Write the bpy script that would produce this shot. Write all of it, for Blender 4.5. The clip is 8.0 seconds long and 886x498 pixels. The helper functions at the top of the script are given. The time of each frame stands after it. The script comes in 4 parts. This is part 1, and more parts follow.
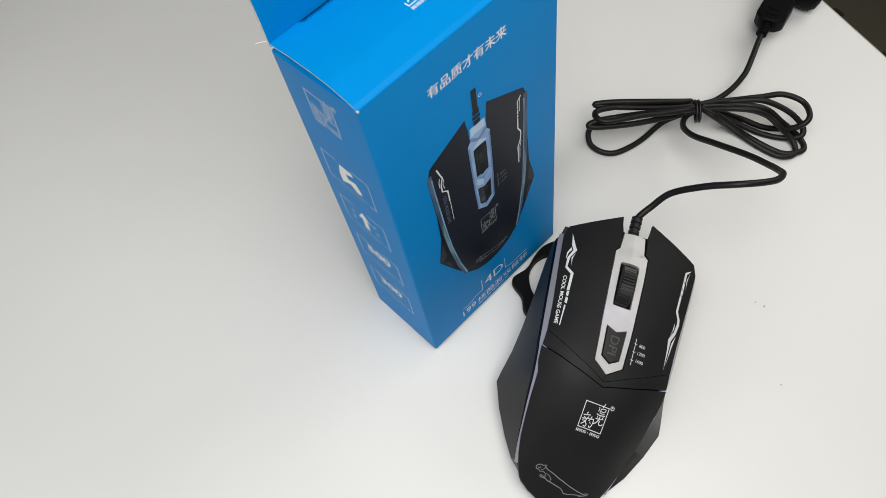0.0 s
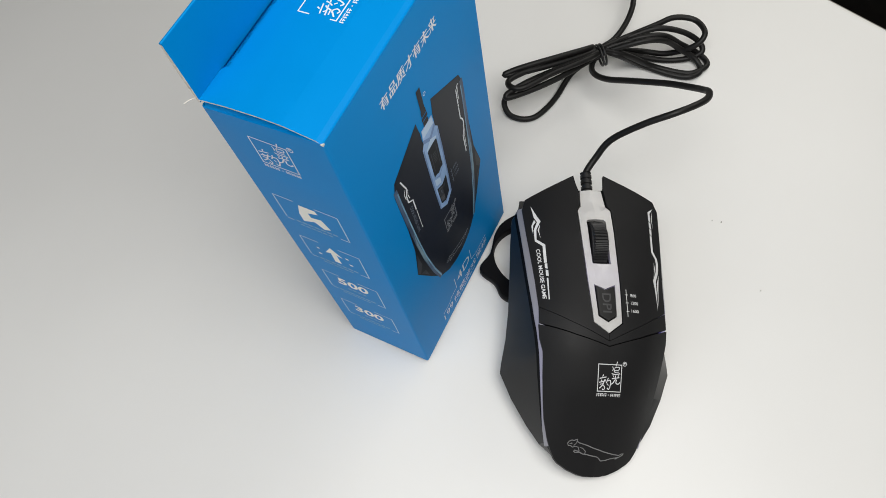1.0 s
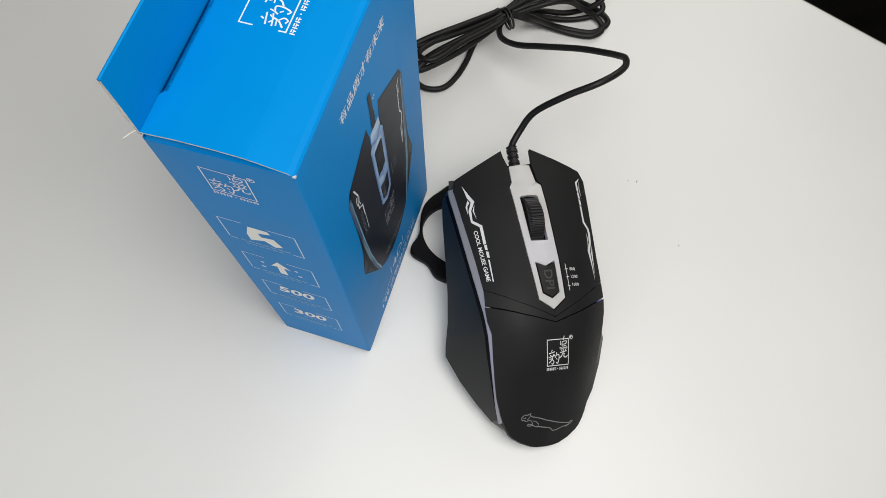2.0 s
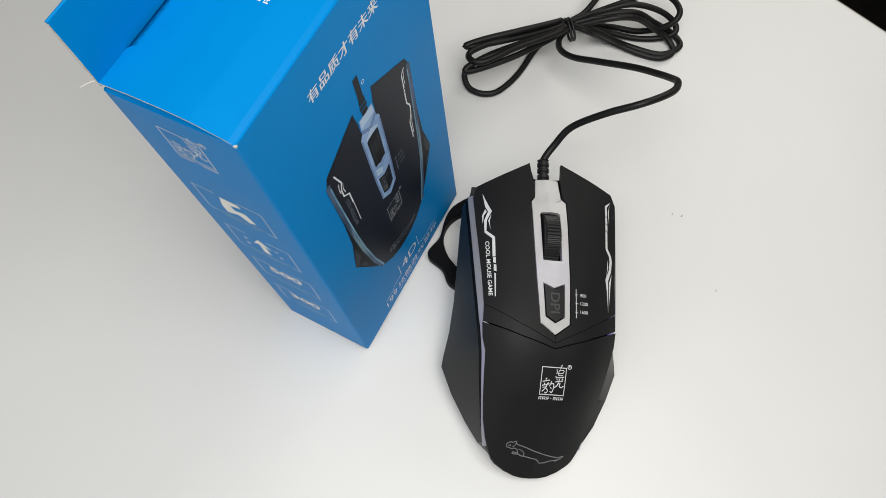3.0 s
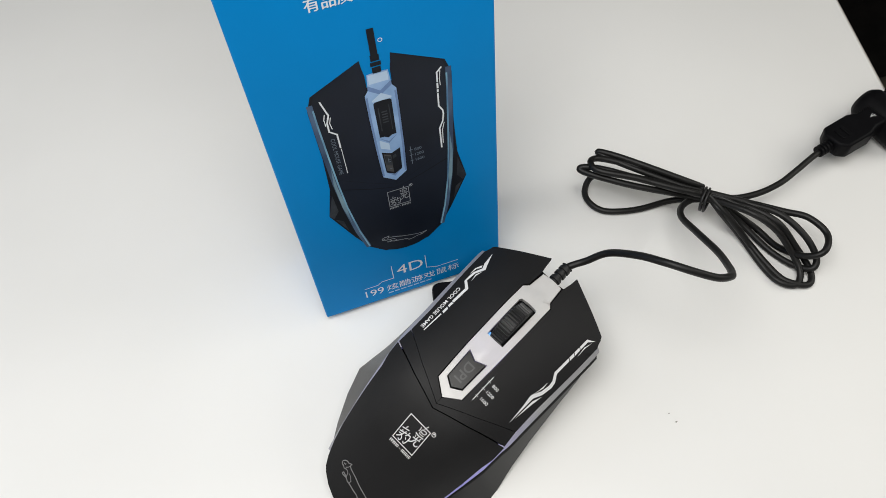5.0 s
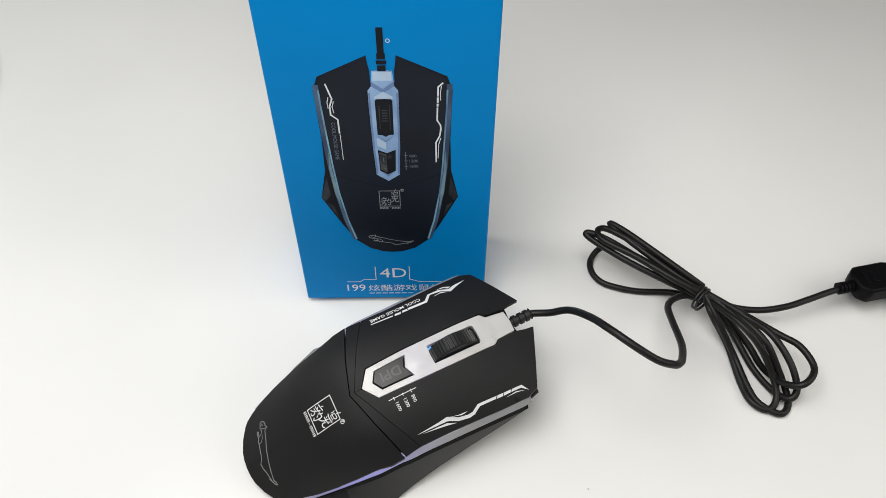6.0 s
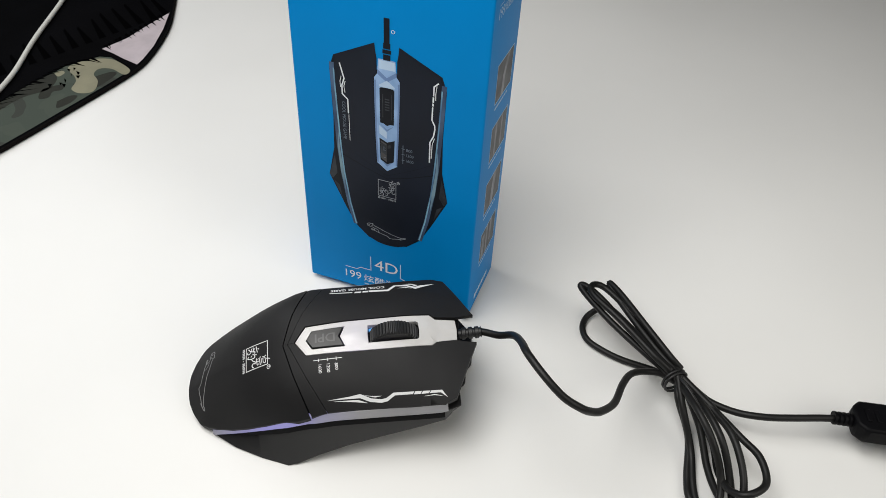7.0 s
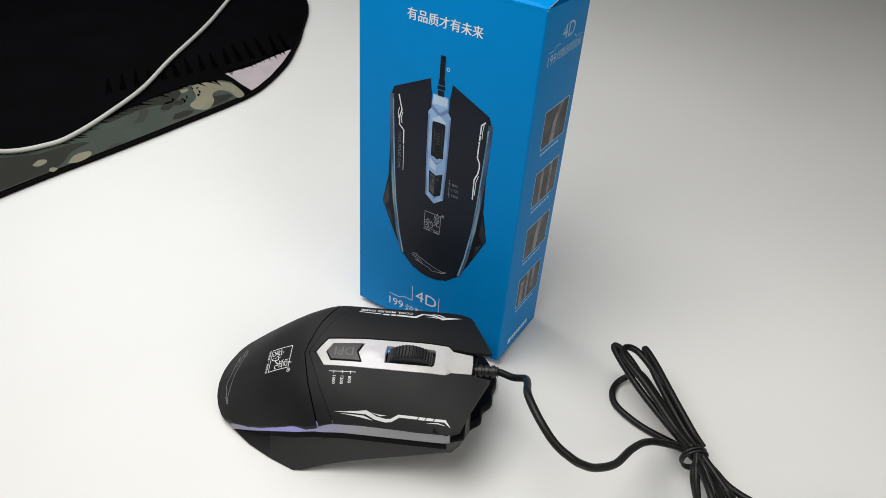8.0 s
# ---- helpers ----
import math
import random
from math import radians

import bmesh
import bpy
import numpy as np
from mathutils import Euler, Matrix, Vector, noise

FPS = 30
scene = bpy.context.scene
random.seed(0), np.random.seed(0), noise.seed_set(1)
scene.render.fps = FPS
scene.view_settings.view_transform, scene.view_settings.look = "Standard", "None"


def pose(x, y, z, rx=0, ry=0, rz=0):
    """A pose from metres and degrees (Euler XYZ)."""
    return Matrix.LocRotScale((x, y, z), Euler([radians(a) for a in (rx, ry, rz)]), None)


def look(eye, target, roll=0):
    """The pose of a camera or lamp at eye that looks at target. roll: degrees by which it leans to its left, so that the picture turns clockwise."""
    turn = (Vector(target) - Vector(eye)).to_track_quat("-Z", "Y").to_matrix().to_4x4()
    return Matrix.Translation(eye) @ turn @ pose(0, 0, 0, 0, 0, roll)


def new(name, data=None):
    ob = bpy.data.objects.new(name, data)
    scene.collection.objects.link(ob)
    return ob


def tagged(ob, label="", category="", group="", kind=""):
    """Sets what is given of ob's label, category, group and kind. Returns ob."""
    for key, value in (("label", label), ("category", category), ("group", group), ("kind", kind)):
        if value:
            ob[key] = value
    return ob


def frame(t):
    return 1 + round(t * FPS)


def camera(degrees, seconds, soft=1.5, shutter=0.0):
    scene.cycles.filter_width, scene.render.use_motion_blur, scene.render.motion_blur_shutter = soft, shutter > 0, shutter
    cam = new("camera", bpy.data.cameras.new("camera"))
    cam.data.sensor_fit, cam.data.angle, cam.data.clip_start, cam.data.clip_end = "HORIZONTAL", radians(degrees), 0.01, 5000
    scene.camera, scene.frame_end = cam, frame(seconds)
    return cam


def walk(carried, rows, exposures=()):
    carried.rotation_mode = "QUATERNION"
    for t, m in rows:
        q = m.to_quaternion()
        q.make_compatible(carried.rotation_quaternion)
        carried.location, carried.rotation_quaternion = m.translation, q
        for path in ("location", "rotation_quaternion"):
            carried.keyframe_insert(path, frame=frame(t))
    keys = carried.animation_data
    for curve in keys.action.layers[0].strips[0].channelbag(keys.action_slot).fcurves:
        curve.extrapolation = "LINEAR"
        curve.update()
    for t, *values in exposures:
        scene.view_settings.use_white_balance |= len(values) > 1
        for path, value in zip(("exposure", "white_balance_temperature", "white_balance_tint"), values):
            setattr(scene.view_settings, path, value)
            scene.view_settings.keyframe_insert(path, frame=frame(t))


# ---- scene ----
cam = camera(60.86, 8.0, soft=0.65)
PATH = [
    (0, (-0.0647, -0.0962, 0.3382), (0.1353, 0.1551, -0.3062), -7.58),
    (0.3, (-0.0704, -0.0823, 0.3357), (0.1534, 0.1356, -0.3131), -6.81),
    (0.5, (-0.0726, -0.0759, 0.3347), (0.1618, 0.1241, -0.3160), -6.98),
    (0.7, (-0.0753, -0.0718, 0.3324), (0.1715, 0.1164, -0.3173), -7.47),
    (1, (-0.0742, -0.0671, 0.3313), (0.1779, 0.1033, -0.3212), -8.65),
    (1.3, (-0.0718, -0.0638, 0.3290), (0.1817, 0.1037, -0.3237), -10.92),
    (1.5, (-0.0715, -0.0460, 0.3314), (0.1862, 0.0629, -0.3320), -3.05),
    (1.7, (-0.0680, -0.0306, 0.3335), (0.1831, 0.0196, -0.3395), 6.91),
    (2.25, (-0.0617, -0.0300, 0.3301), (0.1837, -0.0035, -0.3462), 11.88),
    (2.8, (-0.0536, -0.0543, 0.3229), (0.1818, 0.0380, -0.3513), 2.09),
    (3, (-0.0484, -0.0648, 0.3214), (0.1721, 0.0580, -0.3529), -1.33),
    (3.3, (-0.0477, -0.0711, 0.3223), (0.1713, 0.0573, -0.3515), 1.85),
    (3.5, (-0.0455, -0.0864, 0.3153), (0.1708, 0.0881, -0.3489), -2.35),
    (3.8, (-0.0427, -0.1110, 0.3071), (0.1710, 0.1328, -0.3358), -6.90),
    (4, (-0.0348, -0.1177, 0.3077), (0.1646, 0.1401, -0.3343), -5.58),
    (4.2, (-0.0263, -0.1275, 0.3073), (0.1558, 0.1541, -0.3298), -6.05),
    (4.5, (-0.0152, -0.1413, 0.3066), (0.1447, 0.1702, -0.3225), -4.89),
    (4.7, (-0.0063, -0.1516, 0.3053), (0.1335, 0.1832, -0.3166), -4.61),
    (5.8, (0.0490, -0.1980, 0.2987), (0.0726, 0.2377, -0.2740), -1.20),
    (6, (0.0597, -0.2020, 0.2985), (0.0683, 0.2415, -0.2686), 0.41),
    (6.2, (0.0749, -0.2056, 0.2966), (0.0571, 0.2463, -0.2637), 0.47),
    (6.5, (0.0997, -0.2125, 0.2907), (0.0302, 0.2556, -0.2519), 0.64),
    (6.7, (0.1201, -0.2181, 0.2858), (0.0077, 0.2586, -0.2420), 0.13),
    (7, (0.1489, -0.2240, 0.2834), (-0.0197, 0.2559, -0.2261), 1.30),
    (7.3, (0.1614, -0.2183, 0.2820), (-0.0447, 0.2543, -0.2205), 1.82),
    (7.5, (0.1698, -0.2173, 0.2757), (-0.0644, 0.2589, -0.2110), 1.81),
    (7.7, (0.1803, -0.2157, 0.2696), (-0.0943, 0.2598, -0.1961), 0.97),
    (8, (0.1876, -0.2214, 0.2780), (-0.1016, 0.2475, -0.1856), 1.43),
]
# the carton leans back a little on the level desk
SETTLE = pose(0, 0.04, 0, -4.745, 0, 0) @ pose(0, -0.04, 0)
walk(cam, [(t, look(eye, target, roll)) for t, eye, target, roll in PATH],
     [(0.0, -0.12), (1.5, -0.17), (3.5, -0.13), (4.5, -0.02), (6.0, 0.10), (7.0, 0.08), (8.0, 0.04)])

# ---- light and exposure ----
world = bpy.data.worlds.new("room_air")
scene.world = world
world.use_nodes = True
world.node_tree.nodes["Background"].inputs[0].default_value = (0.9, 0.95, 1.0, 1)
world.node_tree.nodes["Background"].inputs[1].default_value = 0.02


def area_lamp(name, place, target, size_x, size_y, watts, tint):
    data = bpy.data.lights.new(name, "AREA")
    data.shape, data.size, data.size_y = "RECTANGLE", size_x, size_y
    data.energy, data.color = watts, tint
    lamp = new(name, data)
    lamp.matrix_world = look(place, target)
    return lamp


# four unseen area lights, added and placed to shape the light on the desk
area_lamp("added_near_light", (-0.01, -0.17, 0.50), (0.03, -0.02, 0.0), 0.32, 0.32, 1.85, (1.0, 0.98, 0.94))
area_lamp("added_top_light", (-0.17, 0.0, 0.78), (0.04, 0.0, 0.0), 0.40, 0.40, 1.7, (1.0, 0.99, 0.97))
area_lamp("added_left_fill", (-0.47, 0.15, 0.33), (0.04, 0.0, 0.0), 0.35, 0.35, 0.9, (0.97, 0.985, 1.0))
area_lamp("added_right_fill", (0.56, -0.12, 0.36), (0.04, -0.02, 0.0), 0.35, 0.35, 1.0, (1.0, 0.97, 0.90))

# ---- materials ----


def mat(name, color, rough=0.5, metal=0.0, var=0.12, scale=60.0, bump=0.0, bump_scale=900.0, coat=0.0,
        glow=None, glow_power=0.0, second=None, through_light=0.0, shine=0.5):
    """A surface with broad stains, fine grain and a little relief."""
    m = bpy.data.materials.new(name)
    m.use_nodes = True
    n, l = m.node_tree.nodes, m.node_tree.links
    b = n["Principled BSDF"]
    tc = n.new("ShaderNodeTexCoord")
    n1 = n.new("ShaderNodeTexNoise")
    n1.inputs["Scale"].default_value, n1.inputs["Detail"].default_value = scale, 4
    n2 = n.new("ShaderNodeTexNoise")
    n2.inputs["Scale"].default_value, n2.inputs["Detail"].default_value = bump_scale, 3
    l.new(tc.outputs["Object"], n1.inputs["Vector"])
    l.new(tc.outputs["Object"], n2.inputs["Vector"])
    ramp = n.new("ShaderNodeValToRGB")
    dark = second or tuple(c * (1 - var) for c in color)
    ramp.color_ramp.elements[0].position, ramp.color_ramp.elements[1].position = 0.35, 0.65
    ramp.color_ramp.elements[0].color = (*dark, 1)
    ramp.color_ramp.elements[1].color = (*color, 1)
    l.new(n1.outputs["Fac"], ramp.inputs["Fac"])
    l.new(ramp.outputs["Color"], b.inputs["Base Color"])
    mr = n.new("ShaderNodeMapRange")
    mr.inputs["To Min"].default_value, mr.inputs["To Max"].default_value = max(0.02, rough - 0.07), min(1, rough + 0.07)
    l.new(n1.outputs["Fac"], mr.inputs["Value"])
    l.new(mr.outputs["Result"], b.inputs["Roughness"])
    b.inputs["Metallic"].default_value = metal
    b.inputs["Specular IOR Level"].default_value = shine
    b.inputs["Coat Weight"].default_value = coat
    b.inputs["Coat Roughness"].default_value = 0.25
    if through_light:
        b.inputs["Subsurface Weight"].default_value = through_light
        b.inputs["Subsurface Radius"].default_value = (0.004, 0.004, 0.004)
        b.inputs["Subsurface Scale"].default_value = 1.0
    if bump:
        bp = n.new("ShaderNodeBump")
        bp.inputs["Strength"].default_value, bp.inputs["Distance"].default_value = bump, 0.0004
        l.new(n2.outputs["Fac"], bp.inputs["Height"])
        l.new(bp.outputs["Normal"], b.inputs["Normal"])
    if glow:
        b.inputs["Emission Color"].default_value = (*glow, 1)
        b.inputs["Emission Strength"].default_value = glow_power
    return m


M_TABLE = mat("white_laminate", (0.829, 0.83, 0.816), 0.38, var=0.035, scale=7, bump=0.04, bump_scale=700)
M_TABLE_EDGE = mat("grey_edge_band", (0.42, 0.40, 0.37), 0.5, scale=30)
M_STEEL = mat("painted_steel", (0.12, 0.12, 0.125), 0.45, 0.3, scale=30)
M_FLOOR = mat("dark_carpet", (0.030, 0.027, 0.024), 0.95, var=0.5, scale=25, bump=0.6, bump_scale=500)
M_WALL = mat("wall_paint", (0.30, 0.30, 0.30), 0.8, scale=4, bump=0.1, bump_scale=200)
M_CEIL = mat("ceiling_board", (0.42, 0.42, 0.42), 0.9, scale=6)
M_BLUE = mat("blue_carton", (0.0, 0.238, 0.63), 0.42, var=0.04, scale=40, bump=0.03, bump_scale=1500, shine=0.08)
M_RAW = mat("raw_cardboard", (0.78, 0.75, 0.68), 0.85, var=0.25, scale=300, bump=0.3, bump_scale=2500)
M_WHITE_INK = mat("white_ink", (0.78, 0.82, 0.86), 0.4, var=0.06, scale=200)
M_PALE_INK = mat("pale_blue_ink", (0.42, 0.60, 0.78), 0.4, var=0.1, scale=200)
M_NAVY_INK = mat("navy_black_ink", (0.008, 0.0125, 0.025), 0.42, var=0.35, scale=35, shine=0.25)
M_NAVY_SIDE = mat("black_ink", (0.004, 0.006, 0.011), 0.42, var=0.3, scale=60, shine=0.25)
M_SPINE_INK = mat("silver_blue_ink", (0.34, 0.52, 0.80), 0.4, second=(0.16, 0.30, 0.56), scale=70)
M_STRIP_SHADE = mat("blue_grey_strip_ink", (0.085, 0.145, 0.25), 0.4, second=(0.03, 0.055, 0.11), scale=50, shine=0.3)
M_GLEAM_INK = mat("pale_teal_ink", (0.22, 0.35, 0.42), 0.4, second=(0.10, 0.19, 0.28), scale=80, shine=0.3)
M_FACET_INK = mat("grey_facet_ink", (0.040, 0.046, 0.056), 0.4, second=(0.012, 0.015, 0.021), scale=160, shine=0.3)
M_SPINE_SHADE = mat("deep_spine_ink", (0.15, 0.26, 0.52), 0.4, var=0.2, scale=70)
M_SPINE_LIGHT = mat("light_spine_ink", (0.50, 0.66, 0.86), 0.4, var=0.15, scale=70)
M_STRIP_INK = mat("cyan_glow_ink", (0.25, 0.50, 0.66), 0.4, second=(0.06, 0.16, 0.30), scale=60)
M_FRAME_INK = mat("light_blue_line_ink", (0.56, 0.70, 0.84), 0.4, var=0.1, scale=200)
M_PHOTO = mat("photo_ink", (0.018, 0.020, 0.024), 0.4, second=(0.055, 0.062, 0.072), scale=110, shine=0.3)
M_PHOTO_PALE = mat("photo_ink_pale", (0.26, 0.27, 0.30), 0.4, second=(0.07, 0.075, 0.085), scale=150)
M_CREAM_INK = mat("cream_ink", (0.90, 0.90, 0.84), 0.4, var=0.05, scale=100)
M_FAINT_INK = mat("faint_blue_ink", (0.13, 0.36, 0.62), 0.4, var=0.1, scale=200)
M_SOFT = mat("soft_touch_black", (0.0078, 0.0078, 0.0086), 0.60, var=0.12, scale=80, bump=0.10, bump_scale=3500, shine=0.30)
M_SIDE = mat("satin_black", (0.0195, 0.0197, 0.0206), 0.38, var=0.2, scale=70, bump=0.05, bump_scale=2500, shine=0.36)
M_RUBBER = mat("black_rubber", (0.012, 0.012, 0.013), 0.46, var=0.2, scale=200, bump=0.15, bump_scale=3000)
M_HUB = mat("dark_moulded_plastic", (0.0045, 0.0045, 0.0055), 0.5, var=0.2, scale=150, bump=0.08, bump_scale=2500, shine=0.09)
M_CABLE = mat("cable_sheath", (0.0085, 0.0084, 0.0084), 0.48, var=0.25, scale=120, bump=0.10, bump_scale=2500, shine=0.34)
M_MILK = mat("milky_plastic", (0.57, 0.563, 0.556), 0.24, var=0.05, scale=120, through_light=0.25)
M_STRIP = mat("grey_light_strip", (0.30, 0.302, 0.32), 0.35, second=(0.25, 0.252, 0.275), scale=40, glow=(0.36, 0.32, 0.95), glow_power=0.1)
M_STRIP_LIT = mat("lit_violet_strip", (0.33, 0.332, 0.34), 0.35, second=(0.27, 0.272, 0.285), scale=40, glow=(0.20, 0.16, 1.0), glow_power=0.1)


def lit_along(m, stops, power):
    """A small lamp inside lights the plastic from within: the glow follows the length, brightest beside the lamp."""
    n, l = m.node_tree.nodes, m.node_tree.links
    tc, xyz, span, ramp, gain = (n.new("ShaderNode" + k) for k in ("TexCoord", "SeparateXYZ", "MapRange", "ValToRGB", "Math"))
    l.new(tc.outputs["Object"], xyz.inputs[0])
    l.new(xyz.outputs["Y"], span.inputs["Value"])
    span.inputs["From Max"].default_value = 0.125
    l.new(span.outputs["Result"], ramp.inputs["Fac"])
    e = ramp.color_ramp.elements
    for k, (at, v) in enumerate(stops):
        q = e[k] if k < 2 else e.new(at)
        q.position, q.color = at, (v, v, v, 1)
    gain.operation = "MULTIPLY"
    gain.inputs[1].default_value = power
    l.new(ramp.outputs["Color"], gain.inputs[0])
    l.new(gain.outputs["Value"], n["Principled BSDF"].inputs["Emission Strength"])


lit_along(M_STRIP, [(0.0, 0.10), (0.14, 0.25), (0.30, 1.0), (0.42, 0.8), (0.56, 0.25), (1.0, 0.04)], 0.12)
lit_along(M_STRIP_LIT, [(0.08, 0.06), (0.18, 0.45), (0.30, 1.0), (0.40, 0.9), (0.48, 0.35), (0.62, 0.02)], 0.34)
M_MILK.node_tree.nodes["Principled BSDF"].inputs["Emission Color"].default_value = (0.60, 0.50, 1.0, 1)
lit_along(M_MILK, [(0.50, 0.0), (0.62, 1.0), (0.68, 0.5), (0.80, 0.0)], 0.10)
M_LED = mat("blue_led", (0.2, 0.5, 0.9), 0.3, glow=(0.12, 0.45, 1.0), glow_power=0.55)
M_PRINT = mat("silver_print", (0.70, 0.71, 0.72), 0.4, var=0.08, scale=300)
M_DIM = mat("dim_grey_print", (0.23, 0.23, 0.235), 0.45, var=0.2, scale=300)
M_DARK = mat("dark_recess", (0.004, 0.004, 0.005), 0.7, scale=100, shine=0.1)
M_DIM_INK = mat("dim_blue_grey_ink", (0.16, 0.20, 0.26), 0.4, var=0.15, scale=200, shine=0.3)
M_EMBLEM_INK = mat("grey_white_ink", (0.36, 0.39, 0.43), 0.4, var=0.2, scale=150, shine=0.3)
M_KEYMARK = mat("lit_relief_and_ink_grey", (0.060, 0.060, 0.062), 0.4, scale=200)
M_KEY = mat("dark_grey_key", (0.0066, 0.0065, 0.0068), 0.42, var=0.15, scale=200, bump=0.08, bump_scale=3000)
M_METAL = mat("bright_metal", (0.75, 0.76, 0.78), 0.25, 1.0, scale=200)
M_HUBTEXT = mat("blue_grey_ink", (0.03, 0.045, 0.06), 0.4, scale=200)
M_PAD = mat("pad_cloth", (0.0024, 0.0025, 0.0032), 0.9, var=0.4, scale=30, bump=0.4, bump_scale=2500, shine=0.03)
M_PADRIM = mat("pad_stitching", (0.006, 0.005, 0.005), 0.85, var=0.4, scale=700, bump=0.8, bump_scale=1800, shine=0.05)
M_SPIKE = mat("black_print", (0.0008, 0.0008, 0.0010), 0.9, scale=90, shine=0.01)
M_CAMO_DARK = mat("dark_olive_print", (0.026, 0.028, 0.022), 0.8, var=0.2, scale=60, bump=0.3, bump_scale=2500, shine=0.2)
M_PINK = mat("pale_pink_print", (0.50, 0.44, 0.47), 0.8, var=0.12, scale=90, bump=0.3, bump_scale=2500)
M_TAN = mat("tan_print", (0.24, 0.23, 0.155), 0.8, var=0.15, scale=80, bump=0.3, bump_scale=2500)
M_CORD = mat("white_cord", (0.62, 0.62, 0.58), 0.45, var=0.08, scale=150)
M_SPECK = mat("grey_speck", (0.25, 0.24, 0.22), 0.7, scale=500)


def camo_material(name, tones, scale):
    m = bpy.data.materials.new(name)
    m.use_nodes = True
    n, l = m.node_tree.nodes, m.node_tree.links
    b = n["Principled BSDF"]
    tc = n.new("ShaderNodeTexCoord")
    tex = n.new("ShaderNodeTexNoise")
    tex.inputs["Scale"].default_value, tex.inputs["Detail"].default_value = scale, 2.5
    tex.inputs["Distortion"].default_value = 0.8
    l.new(tc.outputs["Object"], tex.inputs["Vector"])
    ramp = n.new("ShaderNodeValToRGB")
    ramp.color_ramp.interpolation = "CONSTANT"
    e = ramp.color_ramp.elements
    for i, (at, c) in enumerate(tones):
        k = e[i] if i < 2 else e.new(at)
        k.position, k.color = at, (*c, 1)
    l.new(tex.outputs["Fac"], ramp.inputs["Fac"])
    l.new(ramp.outputs["Color"], b.inputs["Base Color"])
    b.inputs["Roughness"].default_value = 0.8
    return m


M_CAMO = camo_material("camouflage_print", [(0.0, (0.022, 0.027, 0.020)), (0.42, (0.036, 0.050, 0.037)),
                                            (0.56, (0.042, 0.056, 0.041)), (0.66, (0.056, 0.064, 0.044))], 17)
M_CAMO_CLOTH = camo_material("camouflage_cloth", [(0.0, (0.010, 0.010, 0.008)), (0.46, (0.13, 0.12, 0.085)),
                                                  (0.60, (0.040, 0.042, 0.028))], 9)

# ---- building helpers ----
MM = 0.001


def finish(mesh, mats, sharp=32):
    for m in mats if isinstance(mats, (list, tuple)) else [mats]:
        mesh.materials.append(m)
    mesh.polygons.foreach_set("use_smooth", [True] * len(mesh.polygons))
    mesh.set_sharp_from_angle(angle=radians(sharp))
    mesh.update()
    return mesh


def mesh_of(name, verts, faces, mats, sharp=32):
    """A mesh from places in millimetres."""
    mesh = bpy.data.meshes.new(name)
    mesh.from_pydata([tuple(c * MM for c in v) for v in verts], [], faces)
    bm = bmesh.new()
    bm.from_mesh(mesh)
    bmesh.ops.recalc_face_normals(bm, faces=bm.faces)
    bm.to_mesh(mesh)
    bm.free()
    return finish(mesh, mats, sharp)


def part(name, mesh, parent, label="", bevel=0.0):
    ob = new(name, mesh)
    ob.parent = parent
    if label:
        tagged(ob, label)
    if bevel:
        mod = ob.modifiers.new("round", "BEVEL")
        mod.width, mod.segments, mod.limit_method, mod.angle_limit = bevel * MM, 2, "ANGLE", radians(40)
    return ob


def thing(name, label, category, m=None, group=""):
    ob = new(name)
    ob.empty_display_size = 0.01
    if m is not None:
        ob.matrix_world = m
    return tagged(ob, label, category, group)


def table(xs, ys, soft=0.0):
    """A smooth reading of a profile given at a few stations."""
    def read(y):
        if not soft:
            return float(np.interp(y, xs, ys))
        return float(np.mean([np.interp(y + d * soft, xs, ys) for d in (-1, -0.5, 0, 0.5, 1)]))
    return read


def flat_cells(outlines, step):
    """Cuts plane outlines into small cells; returns plane vertices and triangles, welded."""
    index, verts, faces = {}, [], []
    for outline in outlines:
        bm = bmesh.new()
        bm.faces.new([bm.verts.new((x, y, 0)) for x, y in outline])
        bmesh.ops.triangulate(bm, faces=bm.faces[:])
        if step:
            xs = [p[0] for p in outline]
            ys = [p[1] for p in outline]
            for axis, lo, hi in ((0, min(xs), max(xs)), (1, min(ys), max(ys))):
                k = math.floor(lo / step) + 1
                while k * step < hi - 1e-6:
                    co = Vector((0, 0, 0))
                    co[axis] = k * step
                    no = Vector((0, 0, 0))
                    no[axis] = 1
                    bmesh.ops.bisect_plane(bm, geom=bm.verts[:] + bm.edges[:] + bm.faces[:], dist=1e-5, plane_co=co, plane_no=no)
                    k += 1
        bmesh.ops.triangulate(bm, faces=bm.faces[:])
        for f in bm.faces:
            if f.calc_area() < 1e-7:
                continue
            loop = []
            for v in f.verts:
                key = (round(v.co.x, 3), round(v.co.y, 3))
                if key not in index:
                    index[key] = len(verts)
                    verts.append(key)
                loop.append(index[key])
            if len(set(loop)) == 3:
                faces.append(loop)
        bm.free()
    for f in faces:
        (ax, ay), (bx, by), (cx_, cy_) = (verts[i] for i in f)
        if (bx - ax) * (cy_ - ay) - (by - ay) * (cx_ - ax) < 0:
            f.reverse()
    return verts, faces


